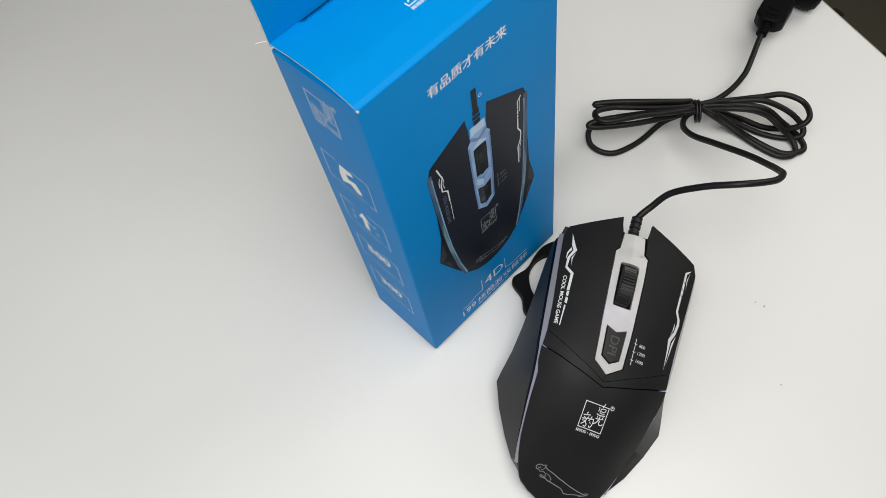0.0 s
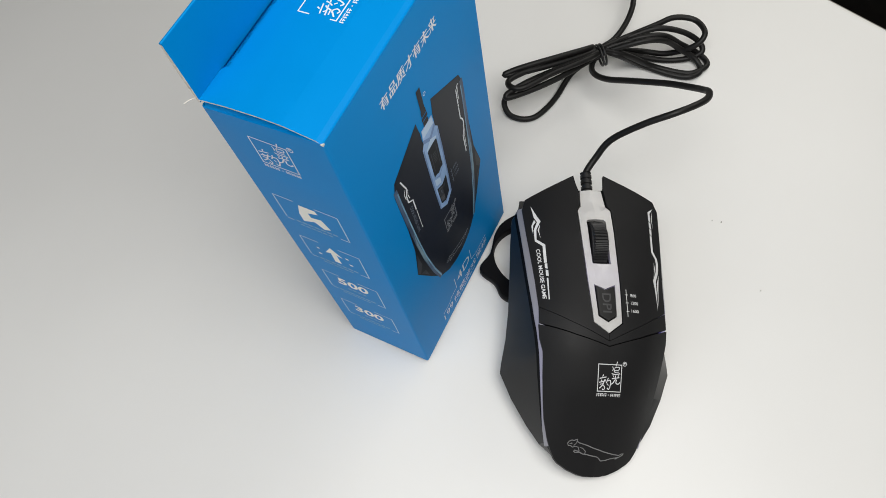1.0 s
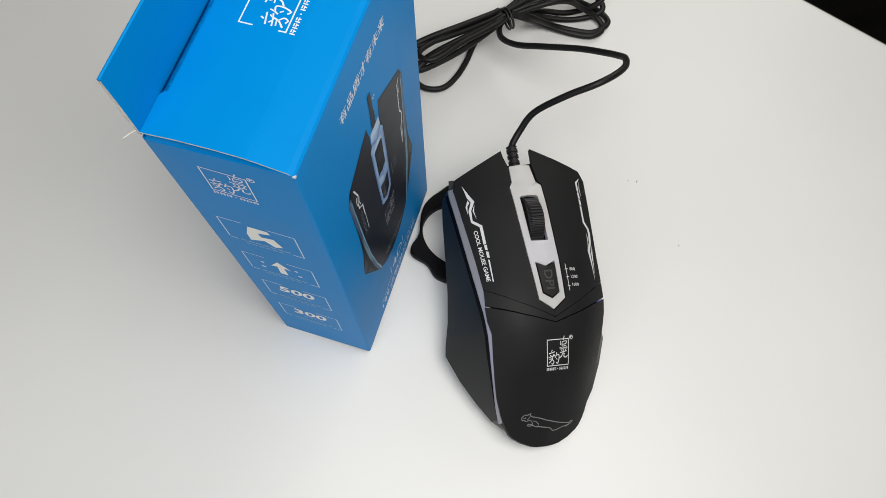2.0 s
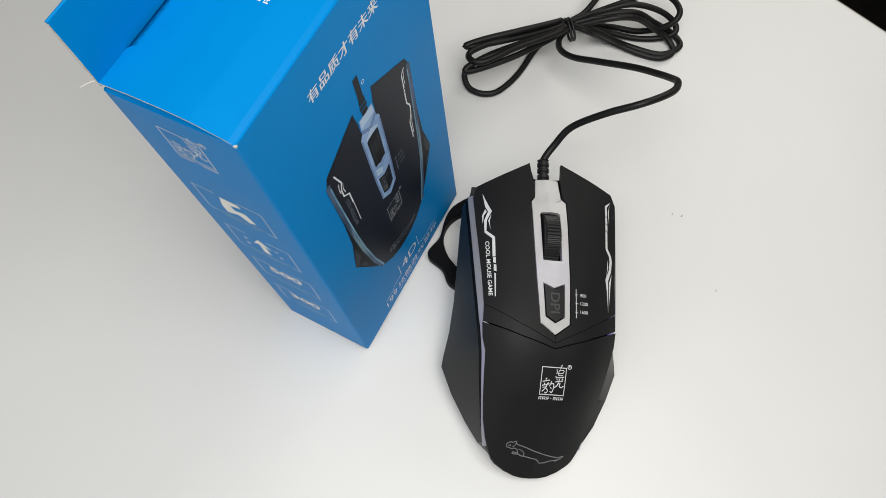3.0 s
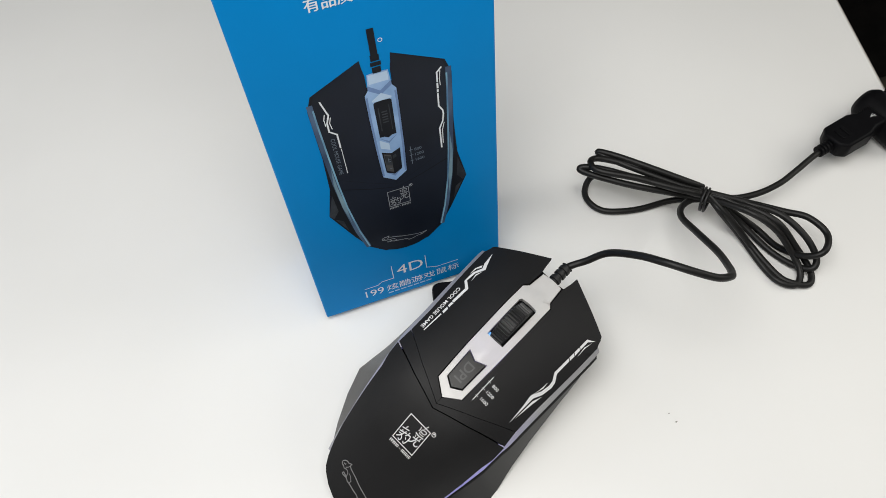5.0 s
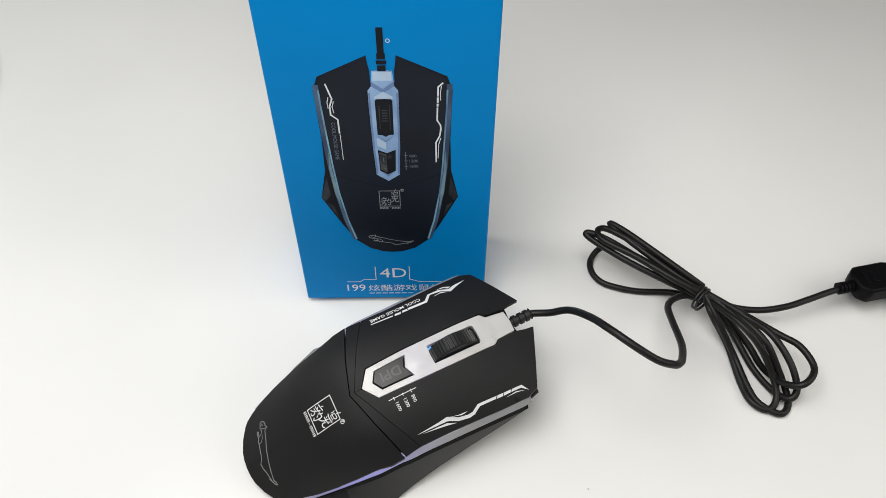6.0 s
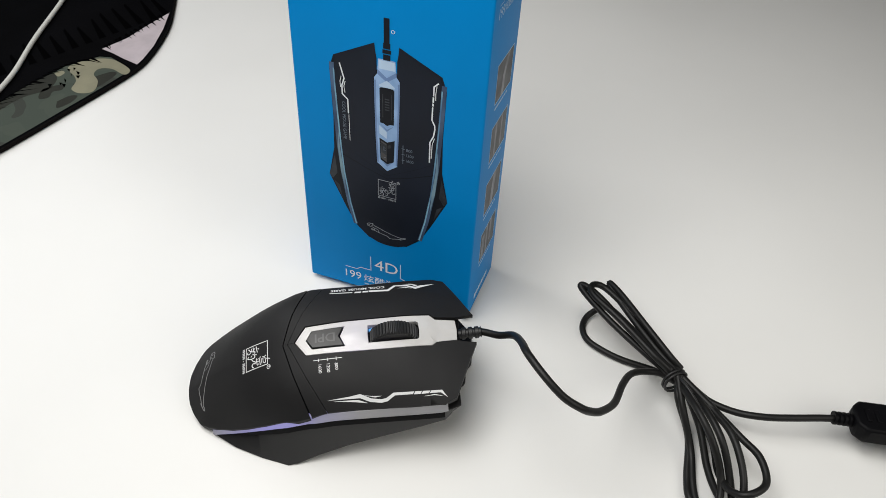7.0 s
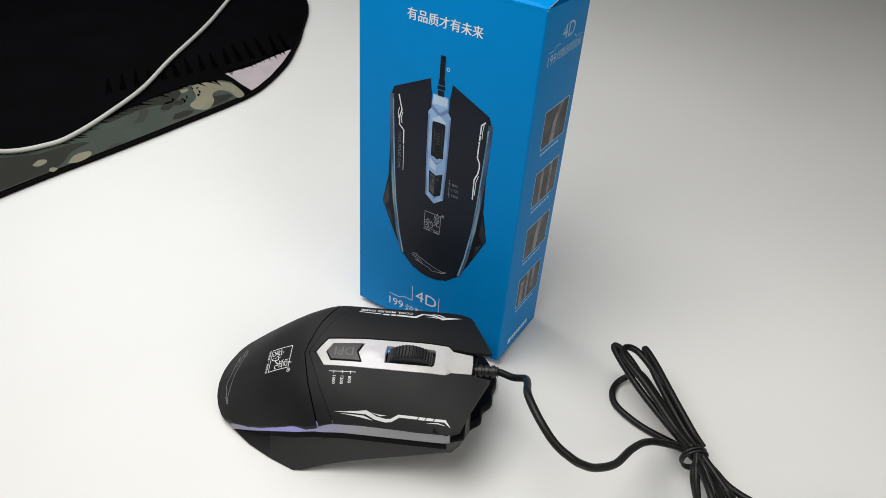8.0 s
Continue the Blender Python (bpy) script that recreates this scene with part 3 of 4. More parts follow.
for q in facet + [mirror(q) for q in facet]:
    flat_part("printed_facet", [q], pic(0.11), M_FACET_INK, printed)
flat_part("printed_spine", both(SPINE), pic(0.13), M_SPINE_INK, printed)
flat_part("printed_spine_shade", ribbon([(6.4, 106.5), (6.5, 96), (6.1, 75), (5.4, 58)], 0.9) + ribbon([(-6.4, 106.5), (-6.5, 96), (-6.1, 75), (-5.4, 58)], 0.9)
          + [[(-5.2, 112.6), (0, 108.6), (5.2, 112.6), (5.3, 110.1), (0, 106.2), (-5.3, 110.1)], [(-4.2, 82.2), (0, 79.2), (4.2, 82.2), (0, 78.0)], [(-3.6, 59.8), (0, 57.4), (3.6, 59.8), (0, 56.2)]], pic(0.137), M_SPINE_SHADE, printed)
flat_part("printed_spine_light", [[(-4.4, 104.2), (0, 107.2), (4.4, 104.2), (4.2, 103.3), (-4.2, 103.3)], [(-4.4, 76.0), (-0.2, 73.6), (-0.2, 77.6), (-4.4, 81.0)], [(-4.3, 113.0), (4.3, 113.0), (4.2, 117.6), (-4.2, 117.6)]],
          pic(0.138), M_SPINE_LIGHT, printed)
wheel_pic = [(-3.9, 85.0), (-3.3, 83.4), (0, 81.4), (3.3, 83.4), (3.9, 85.0), (3.9, 100.6), (3.3, 102.2), (-3.3, 102.2), (-3.9, 100.6)]
flat_part("printed_wheel", [wheel_pic], pic(0.14), M_NAVY_SIDE, printed)
flat_part("printed_wheel_shine", [rect(-2.6, 86.0, -2.1, 99.5), rect(2.3, 85.4, 2.7, 100.0)] + [rect(-1.2, 90.4 + 1.5 * k, 1.4, 91.1 + 1.5 * k) for k in range(5)], pic(0.145), M_FACET_INK, printed)
flat_part("printed_key", both(KEY), pic(0.14), M_NAVY_SIDE, printed)
flat_part("printed_key_face", [[(-3.5, 61.0), (-0.3, 59.0), (-0.3, 70.4), (-3.7, 72.0)]], pic(0.142), M_KEYMARK, printed)
flat_part("printed_key_shine", [[(-3.3, 64.8), (-0.4, 63.4), (-0.4, 69.4), (-3.5, 71.0)], [(0.3, 67.5), (2.2, 68.5), (2.0, 70.4), (0.3, 69.6)]], pic(0.144), M_FACET_INK, printed)
flat_part("printed_key_mark", [rect(-2.0, 66.0, -1.7, 68.6), rect(-1.5, 66.2, -0.9, 66.5), rect(-1.5, 67.6, -0.9, 67.9), rect(-2.0, 61.6, -0.8, 61.9)], pic(0.146), M_DIM_INK, printed)
flat_part("printed_boot", [rect(-1.9, 118, 1.9, 121), rect(-2.3, 121.5, 2.3, 123.5), rect(-1.9, 124, 1.9, 127), rect(-1.5, 127, 1.5, 139.5)], pic(0.14), M_NAVY_SIDE, printed)
flat_part("printed_emblem", emblem(11.0), lambda u, y: pic(0.15)(u - 5.6, y + 35.6), M_EMBLEM_INK, printed)
flat_part("printed_ring", round_ring(3.4, 133.2, 1.0, 0.3), pic(0.15), M_WHITE_INK, printed)

LEFT_MARK = [[(-26.1, 111.6), (-23.7, 105.6), (-22.6, 103.4), (-24.6, 99.4), (-24.8, 94.8), (-21.6, 92.0), (-21.5, 83.6), (-22.6, 83.6), (-22.7, 91.4), (-25.5, 94.0), (-25.7, 99.2), (-24.1, 103.2), (-25.2, 105.6)],
             [(-25.2, 104.4), (-26.4, 101.6), (-26.2, 98.0), (-25.7, 101.6), (-24.6, 103.2)], [(-22.9, 102.0), (-24.1, 99.2), (-23.2, 95.2), (-23.6, 98.8)],
             [(-22.4, 83.3), (-21.4, 83.3), (-21.4, 80.8), (-22.4, 81.2)], [(-22.2, 80.5), (-21.2, 80.1), (-21.2, 77.4), (-22.2, 77.8)], [(-22.0, 76.8), (-21.4, 76.6), (-21.5, 67.2), (-21.9, 67.2)]]
RIGHT_MARK = [[(27.6, 111.8), (24.8, 109.8), (24.7, 105.6), (25.6, 104.9), (25.7, 109.2)], [(27.1, 110.4), (26.5, 106.8), (26.5, 102.0), (26.1, 106.8)], [(24.7, 105.2), (25.6, 104.5), (25.6, 101.6), (24.6, 102.3)],
              [(24.6, 101.9), (25.6, 101.2), (25.5, 98.6), (24.5, 99.3)], [(24.5, 98.9), (25.4, 98.2), (25.2, 91.2), (26.9, 88.2), (27.2, 85.8), (26.5, 81.4), (24.9, 77.6), (24.5, 64.6), (24.0, 73.6), (23.5, 77.8), (25.4, 82.0), (26.0, 85.8), (25.8, 87.8), (24.2, 90.8)],
              [(24.9, 86.2), (25.2, 83.4), (23.8, 78.2), (24.6, 82.0)], [(26.8, 80.6), (25.4, 76.8), (25.0, 67.0), (26.0, 75.4)]]
# the same markings, drawn finer on the picture
FINE_LEFT = ribbon([(-26.1, 111.6), (-24.4, 105.4), (-23.8, 103.4), (-25.2, 99.3), (-25.2, 94.4), (-22.2, 91.8), (-22.1, 83.6)], 0.75) + ribbon([(-25.4, 104.4), (-26.2, 101.4), (-26.0, 98.0)], 0.4) \
    + ribbon([(-23.2, 102.0), (-24.1, 99.0), (-23.6, 95.4)], 0.4) + ribbon([(-21.9, 83.0), (-21.8, 67.2)], 0.32)
FINE_RIGHT = ribbon([(27.6, 111.8), (25.3, 109.5), (25.2, 104.4)], 0.75) + ribbon([(25.15, 103.9), (25.1, 100.9)], 0.85) + ribbon([(25.05, 100.4), (25.0, 98.8)], 0.85) \
    + ribbon([(24.95, 98.3), (24.8, 91.0), (26.4, 88.0), (26.6, 85.8), (26.0, 81.7), (24.2, 77.7), (24.3, 65.4)], 0.75) + ribbon([(26.8, 110.2), (26.3, 106.0), (26.4, 102.2)], 0.35) + ribbon([(26.6, 80.6), (25.5, 76.6), (25.2, 68.0)], 0.4)
flat_part("printed_mark", FINE_LEFT, pic(0.15), M_WHITE_INK, printed)
flat_part("printed_mark", FINE_RIGHT, pic(0.15), M_WHITE_INK, printed)
lettering_part("printed_words", "COOL MOUSE GAME", 1.9, lambda a, b: pic(0.15)(-25.6 + b, 90.0 - a), M_DIM_INK, printed, width=22.5)
flat_part("printed_scale", [rect(9.0, 60.6, 9.35, 72.0)] + [rect(8.4, q, 10.2, q + 0.3) for q in (69.6, 66.2, 62.6)], pic(0.15), M_DIM_INK, printed)
for word, y_ in (("800", 68.6), ("1200", 65.4), ("1600", 62.0)):
    lettering_part("printed_number", word, 1.7, lambda a, b: pic(0.15)(11.0 + a, y_ + b), M_DIM_INK, printed)
# thin outline of a leaping animal: back and tail, legs and belly, head, shoulder
LEAP = [[(-13.0, 12.9), (-12.4, 13.6), (-11.4, 14.0), (-10.5, 13.8), (-9.7, 14.1), (-9.2, 14.2), (-9.3, 13.5), (-8.3, 12.9), (-5.1, 12.0), (-2.1, 10.9), (2.5, 9.7), (6.3, 9.0), (9.4, 8.7), (10.5, 9.3), (11.5, 9.4), (11.0, 8.8), (9.4, 8.0), (7.8, 7.3)],
        [(9.4, 8.0), (5.5, 7.3), (3.3, 6.6), (1.3, 6.4), (0.4, 7.3), (-0.6, 7.8), (-2.9, 8.2), (-5.1, 8.7), (-6.7, 8.9), (-7.8, 9.5), (-9.7, 9.5), (-10.3, 9.8), (-10.0, 10.3), (-9.0, 10.0), (-8.0, 9.8)],
        [(-8.0, 9.8), (-8.6, 11.3), (-9.7, 11.7), (-10.9, 11.4), (-11.6, 11.9), (-12.6, 12.0), (-13.0, 12.9)],
        [(-8.0, 11.3), (-6.7, 10.9), (-5.5, 9.8), (-5.7, 8.9)], [(-12.2, 12.7), (-11.2, 12.6), (-11.4, 13.1)], [(-9.3, 13.5), (-9.7, 12.6), (-10.5, 12.0)]]
CAT = [q for line, w in zip(LEAP, (0.34, 0.34, 0.30, 0.28, 0.26, 0.26)) for q in ribbon(line, w)]
flat_part("printed_swoosh", CAT, pic(0.15), M_EMBLEM_INK, printed)

lettering_part("slogan", "有品质才有未来", 4.7, lambda a, b: on_front(0.08)(24.0 + a, 153.4 + b), M_WHITE_INK, carton, "white printed slogan", width=34.3)
lettering_part("slogan", "有品质才有未来", 4.7, lambda a, b: on_front(0.10)(24.2 + a, 153.5 + b), M_WHITE_INK, carton, width=34.3)
lettering_part("large_mark", "4D", 6.3, lambda a, b: on_front(0.08)(35.0 + a, 14.6 + b), M_WHITE_INK, carton, width=12.0)
lettering_part("model_number", "199", 4.6, lambda a, b: on_front(0.08)(19.3 + a, 5.0 + b), M_WHITE_INK, carton, width=8.4)
lettering_part("product_words", "炫酷游戏鼠标", 4.4, lambda a, b: on_front(0.08)(29.2 + a, 5.0 + b), M_WHITE_INK, carton, width=34.0)
flat_part("title_line", ribbon([(19.5, 11.6), (25.5, 11.6), (27.6, 13.2), (32.9, 13.2)], 0.35) + ribbon([(33.0, 13.0), (33.0, 22.0)], 0.35) + ribbon([(48.4, 22.0), (48.4, 13.0)], 0.35)
          + ribbon([(48.5, 13.2), (53.0, 11.4), (63.0, 11.4)], 0.35), on_front(0.08), M_WHITE_INK, carton)
flat_part("small_print", [rect(29.4 + 3.0 * k, 3.0, 31.8 + 3.0 * k, 3.7) for k in range(7)], on_front(0.08), M_PALE_INK, carton)

# ---- printing on the lid and the two narrow sides ----
flat_part("lid_emblem", emblem(13.0), lambda u, v: (35.0 + u, 15.5 + v, lid_z(15.5 + v) + 0.08), M_WHITE_INK, carton, step=0)
flat_part("side_emblem", emblem(13.0), lambda u, v: on_left(0.08)(12.0 + u, 147.6 + v), M_WHITE_INK, carton)
for k in range(4):
    z_ = 110.5 - 28.2 * k
    frame_lines = [rect(6.1, z_ + 1.0, 6.55, z_ + 15.5), rect(6.1, z_ + 15.4, 14.0, z_ + 15.85), rect(22.0, z_ + 15.4, 30.6, z_ + 15.85), rect(30.3, z_ - 0.5, 30.75, z_ + 15.5),
                   rect(6.5, z_ + 0.1, 9.0, z_ + 0.55), rect(27.0, z_ - 0.7, 30.6, z_ - 0.25)]
    flat_part("icon_frame", frame_lines, on_left(0.08), M_FRAME_INK, carton)
    flat_part("icon_caption", [rect(10.0 + 2.4 * q, z_ + 0.2, 11.9 + 2.4 * q, z_ + 1.2) for q in range(7)] + [rect(11.0 + 2.2 * q, z_ - 1.8, 12.7 + 2.2 * q, z_ - 1.0) for q in range(6)], on_left(0.08), M_FAINT_INK, carton)
    if k == 0:
        arm = [(13.8, 2.8), (13.7, 7.7), (15.6, 14.3), (21.8, 14.3), (22.3, 12.2), (17.9, 10.5), (18.4, 7.9), (22.5, 8.9), (24.5, 3.5), (21.6, 2.0), (18.8, 5.2)]
        flat_part("icon_shape", [[(u, v + z_) for u, v in arm]], on_left(0.08), M_CREAM_INK, carton)
    elif k == 1:
        flat_part("icon_shape", [[(18.5, 14.6 + z_), (22.2, 9.0 + z_), (19.7, 9.8 + z_), (20.0, 3.0 + z_), (17.2, 3.0 + z_), (17.4, 9.8 + z_), (15.0, 9.0 + z_)], rect(11.0, 5.0 + z_, 12.4, 6.0 + z_), rect(11.6, 9.6 + z_, 12.8, 10.6 + z_),
                                 rect(24.0, 5.0 + z_, 25.4, 6.0 + z_), rect(23.6, 9.6 + z_, 24.8, 10.6 + z_)], on_left(0.08), M_CREAM_INK, carton)
    else:
        lettering_part("icon_number", "500" if k == 2 else "300", 6.2, lambda a, b: on_left(0.08)(11.4 + a + 0.12 * b, 7.4 + z_ + b), M_CREAM_INK, carton, bold=0.028, width=13.8)
        flat_part("icon_unit", [rect(15.0 + 2.2 * q, 4.4 + z_, 16.6 + 2.2 * q, 5.4 + z_) for q in range(4)], on_left(0.08), M_FAINT_INK, carton)

lettering_part("side_mark", "4D", 6.0, lambda a, b: on_right(0.08)(17.0 + a, 154.6 + b), M_PALE_INK, carton, width=11.0)
lettering_part("side_number", "199", 4.2, lambda a, b: on_right(0.08)(6.5 + a, 147.0 + b), M_PALE_INK, carton, width=7.0)
lettering_part("side_words", "炫酷游戏鼠标", 3.9, lambda a, b: on_right(0.08)(14.4 + a, 147.4 + b), M_PALE_INK, carton, width=22.5)
flat_part("side_line", ribbon([(6.6, 152.4), (11.0, 152.4), (12.6, 153.8), (16.2, 153.8)], 0.3) + ribbon([(29.2, 153.8), (31.0, 152.4), (37.0, 152.4)], 0.3), on_right(0.08), M_PALE_INK, carton)
for k in range(4):
    z_ = 109.4 - 28.2 * k
    photo = flat_part("printed_photo", [rect(12.6, z_, 34.6, z_ + 16.6)], on_right(0.06), M_PHOTO, carton, "small printed product photo with a pale frame")
    flat_part("photo_frame", hollow(12.2, z_ - 0.4, 35.0, z_ + 17.0, 0.4), on_right(0.08), M_PALE_INK, photo)
    bands = ([[(20.0, z_), (24.0, z_), (25.0, z_ + 9), (30.0, z_ + 16.6), (26.0, z_ + 16.6), (21.5, z_ + 9)]],
             [rect(18.0, z_, 20.4, z_ + 16.6), rect(26.6, z_, 28.6, z_ + 16.6)],
             [[(20.0, z_), (24.6, z_), (27.6, z_ + 16.6), (23.0, z_ + 16.6)]],
             [rect(14.6, z_, 18.4, z_ + 14.0), rect(20.6, z_, 23.0, z_ + 16.6), rect(26.0, z_ + 4.0, 29.0, z_ + 16.6)])[k]
    flat_part("photo_shape", bands, on_right(0.09), M_PHOTO_PALE, photo)
    flat_part("photo_caption", [rect(13.0 + 2.6 * q, z_ - 3.0, 15.0 + 2.6 * q, z_ - 2.0) for q in range(7)], on_right(0.08), M_PALE_INK, carton)
flat_part("side_small_print", [rect(9.5, 4.0, 12.4, 7.0)] + [rect(13.4 + 2.4 * q, 4.4, 15.2 + 2.4 * q, 6.8) for q in range(7)], on_right(0.08), M_WHITE_INK, carton)

# ---- the black scalloped ring under the front of the mouse ----
ring_thing = thing("ring", "black scalloped plastic ring lying flat under the front of the mouse", "ring", pose(0.0676, -0.0316, 0))
RN = 144
LOBES = [(121, 5.6, 10), (150, 1.5, 9), (168, -1.5, 22), (4, -4.6, 34), (76, 2.4, 20), (-6, 2.2, 8), (18, 2.2, 9), (45, 2.0, 12), (-60, 2.5, 10), (-110, 2.5, 10), (-160, 2.5, 10)]


def ring_reach(a):
    """The outer reach of the ring at an angle: a plain ring with uneven lobes."""
    return 28.8 + sum(h * math.exp(-(((a - at + 180) % 360 - 180) / w) ** 2) for at, h, w in LOBES)


rv, rf = [], []
for z, grow in ((0.1, -0.6), (0.9, 0.0), (4.6, 0.0), (5.6, -0.7)):
    for k in range(RN):
        a = 2 * math.pi * k / RN
        r = ring_reach(math.degrees(a)) + grow
        rv.append((r * math.cos(a), r * math.sin(a), z))
for z, grow in ((5.6, 0.3), (4.6, 0.0), (0.1, 0.0)):
    for k in range(RN):
        a = 2 * math.pi * k / RN
        rv.append((-2.0 + (16.0 + grow) * math.cos(a), 8.0 + (20.0 + grow) * math.sin(a), z))
for r in range(7):
    for k in range(RN):
        rf.append([r * RN + k, r * RN + (k + 1) % RN, ((r + 1) % 7) * RN + (k + 1) % RN, ((r + 1) % 7) * RN + k])
part("band", mesh_of("band", rv, rf, M_HUB, 50), ring_thing)

# ---- the mouse ----
MOUSE_RAW = pose(-0.01628, -0.0860, 0.0, 0, 0, -64.43) @ pose(0, 0, 0, 6.0, 0, 0) @ pose(0, 0, 0, 0, 12.3, 0)
MOUSE = SETTLE @ MOUSE_RAW
mouse = thing("computer_mouse", "matte black wired gaming mouse with milky white spine", "computer mouse", MOUSE)


def drape(off):
    return lambda x, y: (x, y, mouse_z(x, y) + off)


# lower body with the two side wings: stations of y, bottom half-width, wing half-width and height
STATIONS = [(3.2, 4, 7.5, -5.6), (6, 9, 12.5, -5.6), (10, 14, 17, -5.6), (14, 18, 21.6, -5.6), (22, 22, 27.2, -5.8), (33, 26, 33.0, -6.2), (44, 29, 37.4, -6.6), (48, 29, 37.0, -6.2), (58, 28, 35.2, -3.5),
            (70, 27, 34.0, -0.5), (85, 26, 33.2, 2.5), (100, 25, 32.6, 5.5), (110, 24, 31.8, 7.5), (113, 21, 29.0, 8.0), (117, 14, 21.0, 10.0)]
bv, bf = [], []
for y, xb, xw, zw in STATIONS:
    s = SW(y)
    row = []
    for side in (1, -1):
        h, drop = side_step(side, y)
        extra = WIDE(y) if side > 0 else 0.0
        xt, zt = W0(y) + extra + h - 0.6, edge_z(side, y) - 2.3 - drop
        if y < 13:
            xt, zt = W0(y) + extra - 0.8, edge_z(side, y) - 1.4
        zt = max(zt, zw + 0.3) - (1.2 if side > 0 else 0.0)
        xt -= 0.8 if side > 0 else 0.0
        zb, zw = (-8.6, zw - 1.7) if side > 0 else (-7.0, zw)
        xs = xw - 1.3 * min(1.0, max(0.0, (xw - 28) / 9)) if side > 0 else xw + 1.4 * min(1.0, max(0.0, (xw - 28) / 9))
        half = [(min(xb, xs - 2), zb), (xs, zw), (xt, zt), (xt * 0.6, zt - 0.1)]
        row += [(side * u + CX(y), y, z) for u, z in (half if side > 0 else half[::-1])]
    bv += row
for i in range(len(STATIONS) - 1):
    for k in range(8):
        bf.append([i * 8 + k, i * 8 + (k + 1) % 8, (i + 1) * 8 + (k + 1) % 8, (i + 1) * 8 + k])
bf += [list(range(8))[::-1], [(len(STATIONS) - 1) * 8 + k for k in range(8)]]
part("lower_body", mesh_of("lower_body", bv, bf, M_SIDE, 16), mouse, "satin black lower body with faceted side wings", bevel=0.5)

# glowing side strips
for sign in (1, -1):
    sv, sf = [], []
    ys = [12.5 + k * (111.5 - 12.5) / 34 for k in range(35)]
    for y in ys:
        w, z = W0(y) + (WIDE(y) if sign > 0 else 0.0), edge_z(sign, y)
        h, drop = side_step(sign, y)
        for u, zz in ((w - 1.6, z - 0.9), (w + 0.1, z - 0.9), (w + h, z - 0.9 - drop), (w + h, z - 1.7 - drop), (w - 1.6, z - 2.2 - drop)):
            sv.append((sign * u + CX(y), y, zz))
    for i in range(34):
        for k in range(5):
            sf.append([i * 5 + k, i * 5 + (k + 1) % 5, (i + 1) * 5 + (k + 1) % 5, (i + 1) * 5 + k])
    sf += [[4, 3, 2, 1, 0], [34 * 5 + k for k in range(5)]]
    part("light_strip", mesh_of("light_strip", sv, sf, M_STRIP_LIT if sign > 0 else M_STRIP, 25), mouse,
         "translucent light strip glowing violet near the tail" if sign > 0 else "translucent pale grey light strip")

# a proud dark band puts in the shade of the groove below each strip
for sign, depth in ((1, 3.2), (-1, 2.6)):
    gv, gf = [], []
    for k in range(31):
        y = 20 + 3 * k
        h, drop = side_step(sign, y)
        fade = min(1.0, (k + 1) / 8)
        u, z = W0(y) + (WIDE(y) if sign > 0 else 0.0) + h, edge_z(sign, y) - 1.6 - drop
        for du, dz in ((-0.5, 0.0), (-0.1, -0.1), (0.15 + (0.5 if sign < 0 else 0.6) * fade, -depth * fade), (-0.8, -(depth + 0.2) * fade)):
            gv.append((sign * (u + du) + CX(y), y, z + dz))
    for i in range(30):
        for k in range(4):
            gf.append([i * 4 + k, i * 4 + (k + 1) % 4, (i + 1) * 4 + (k + 1) % 4, (i + 1) * 4 + k])
    gf += [[3, 2, 1, 0], [120, 121, 122, 123]]
    part("strip_gap_shade", mesh_of("strip_gap_shade", gv, gf, M_DARK, 40), mouse, "dark band for the shaded groove below the light strip")

for outline in (BUTTON, mirror(BUTTON)):
    part("button", sheet("button", [bent(outline)], drape(0.0), M_SOFT, 2.2, 3.0), mouse, bevel=0.3)
part("seam_band", sheet("seam_band", [bent(BAND), bent(mirror(BAND))], drape(-0.08), M_SOFT, 1.6, 3.0), mouse)
part("palm_shell", sheet("palm_shell", [bent(REAR), bent(mirror(REAR))], drape(0.0), M_SOFT, 2.4, 3.0), mouse, "matte black palm shell", bevel=0.3)
# dark carrier seen through the seams
part("carrier", sheet("carrier", [bent(q) for q in both([(0, 30), (22, 30), (24.5, 58), (26.0, 108), (24, 114), (6.0, 120), (0, 119)])], drape(-3.6), M_DARK, 2.0, 4.0), mouse)


def spine_place(x, y):
    """The spine steps down at its front neck and is raised a little along its middle."""
    return (x, y, mouse_z(x, y) - 0.3 - (0.9 if y > 109.0 else 0.0) + (0.35 if abs(x - CX(y)) < 2.6 and 74 < y < 82 else 0.0))


part("spine", sheet("spine", [bent(SPINE), bent(mirror(SPINE))], spine_place, M_MILK, 2.6, 2.5), mouse, "milky white plastic spine", bevel=0.45)
part("dpi_key", sheet("dpi_key", [bent(KEY), bent(mirror(KEY))], drape(0.25), M_KEY, 2.4, 2.0), mouse, "dark grey key with raised letters", bevel=0.35)
# flat letters; their lighter grey stands for light caught by raised ones
lettering_part("key_letters", "DPI", 3.7, lambda a, b: (-1.85 + b + CX(65), 69.4 - a, mouse_z(-1.85 + b + CX(65), 69.4 - a) + 0.34), M_KEYMARK, mouse, bold=0.012, width=8.0)

# scroll wheel with fine ribs
wheel_v, wheel_f = [], []
TEETH = 44
for u in (-3.15, -2.6, 2.6, 3.15):
    for k in range(TEETH * 4):
        a = 2 * math.pi * k / (TEETH * 4)
        r = 10.4 if k % 4 in (0, 1) else 9.75
        if abs(u) > 2.8:
            r = 9.3
        wheel_v.append((u + CX(92), 92.6 + r * math.cos(a), 21.2 + r * math.sin(a)))
NT = TEETH * 4
for r in range(3):
    for k in range(NT):
        wheel_f.append([r * NT + k, r * NT + (k + 1) % NT, (r + 1) * NT + (k + 1) % NT, (r + 1) * NT + k])
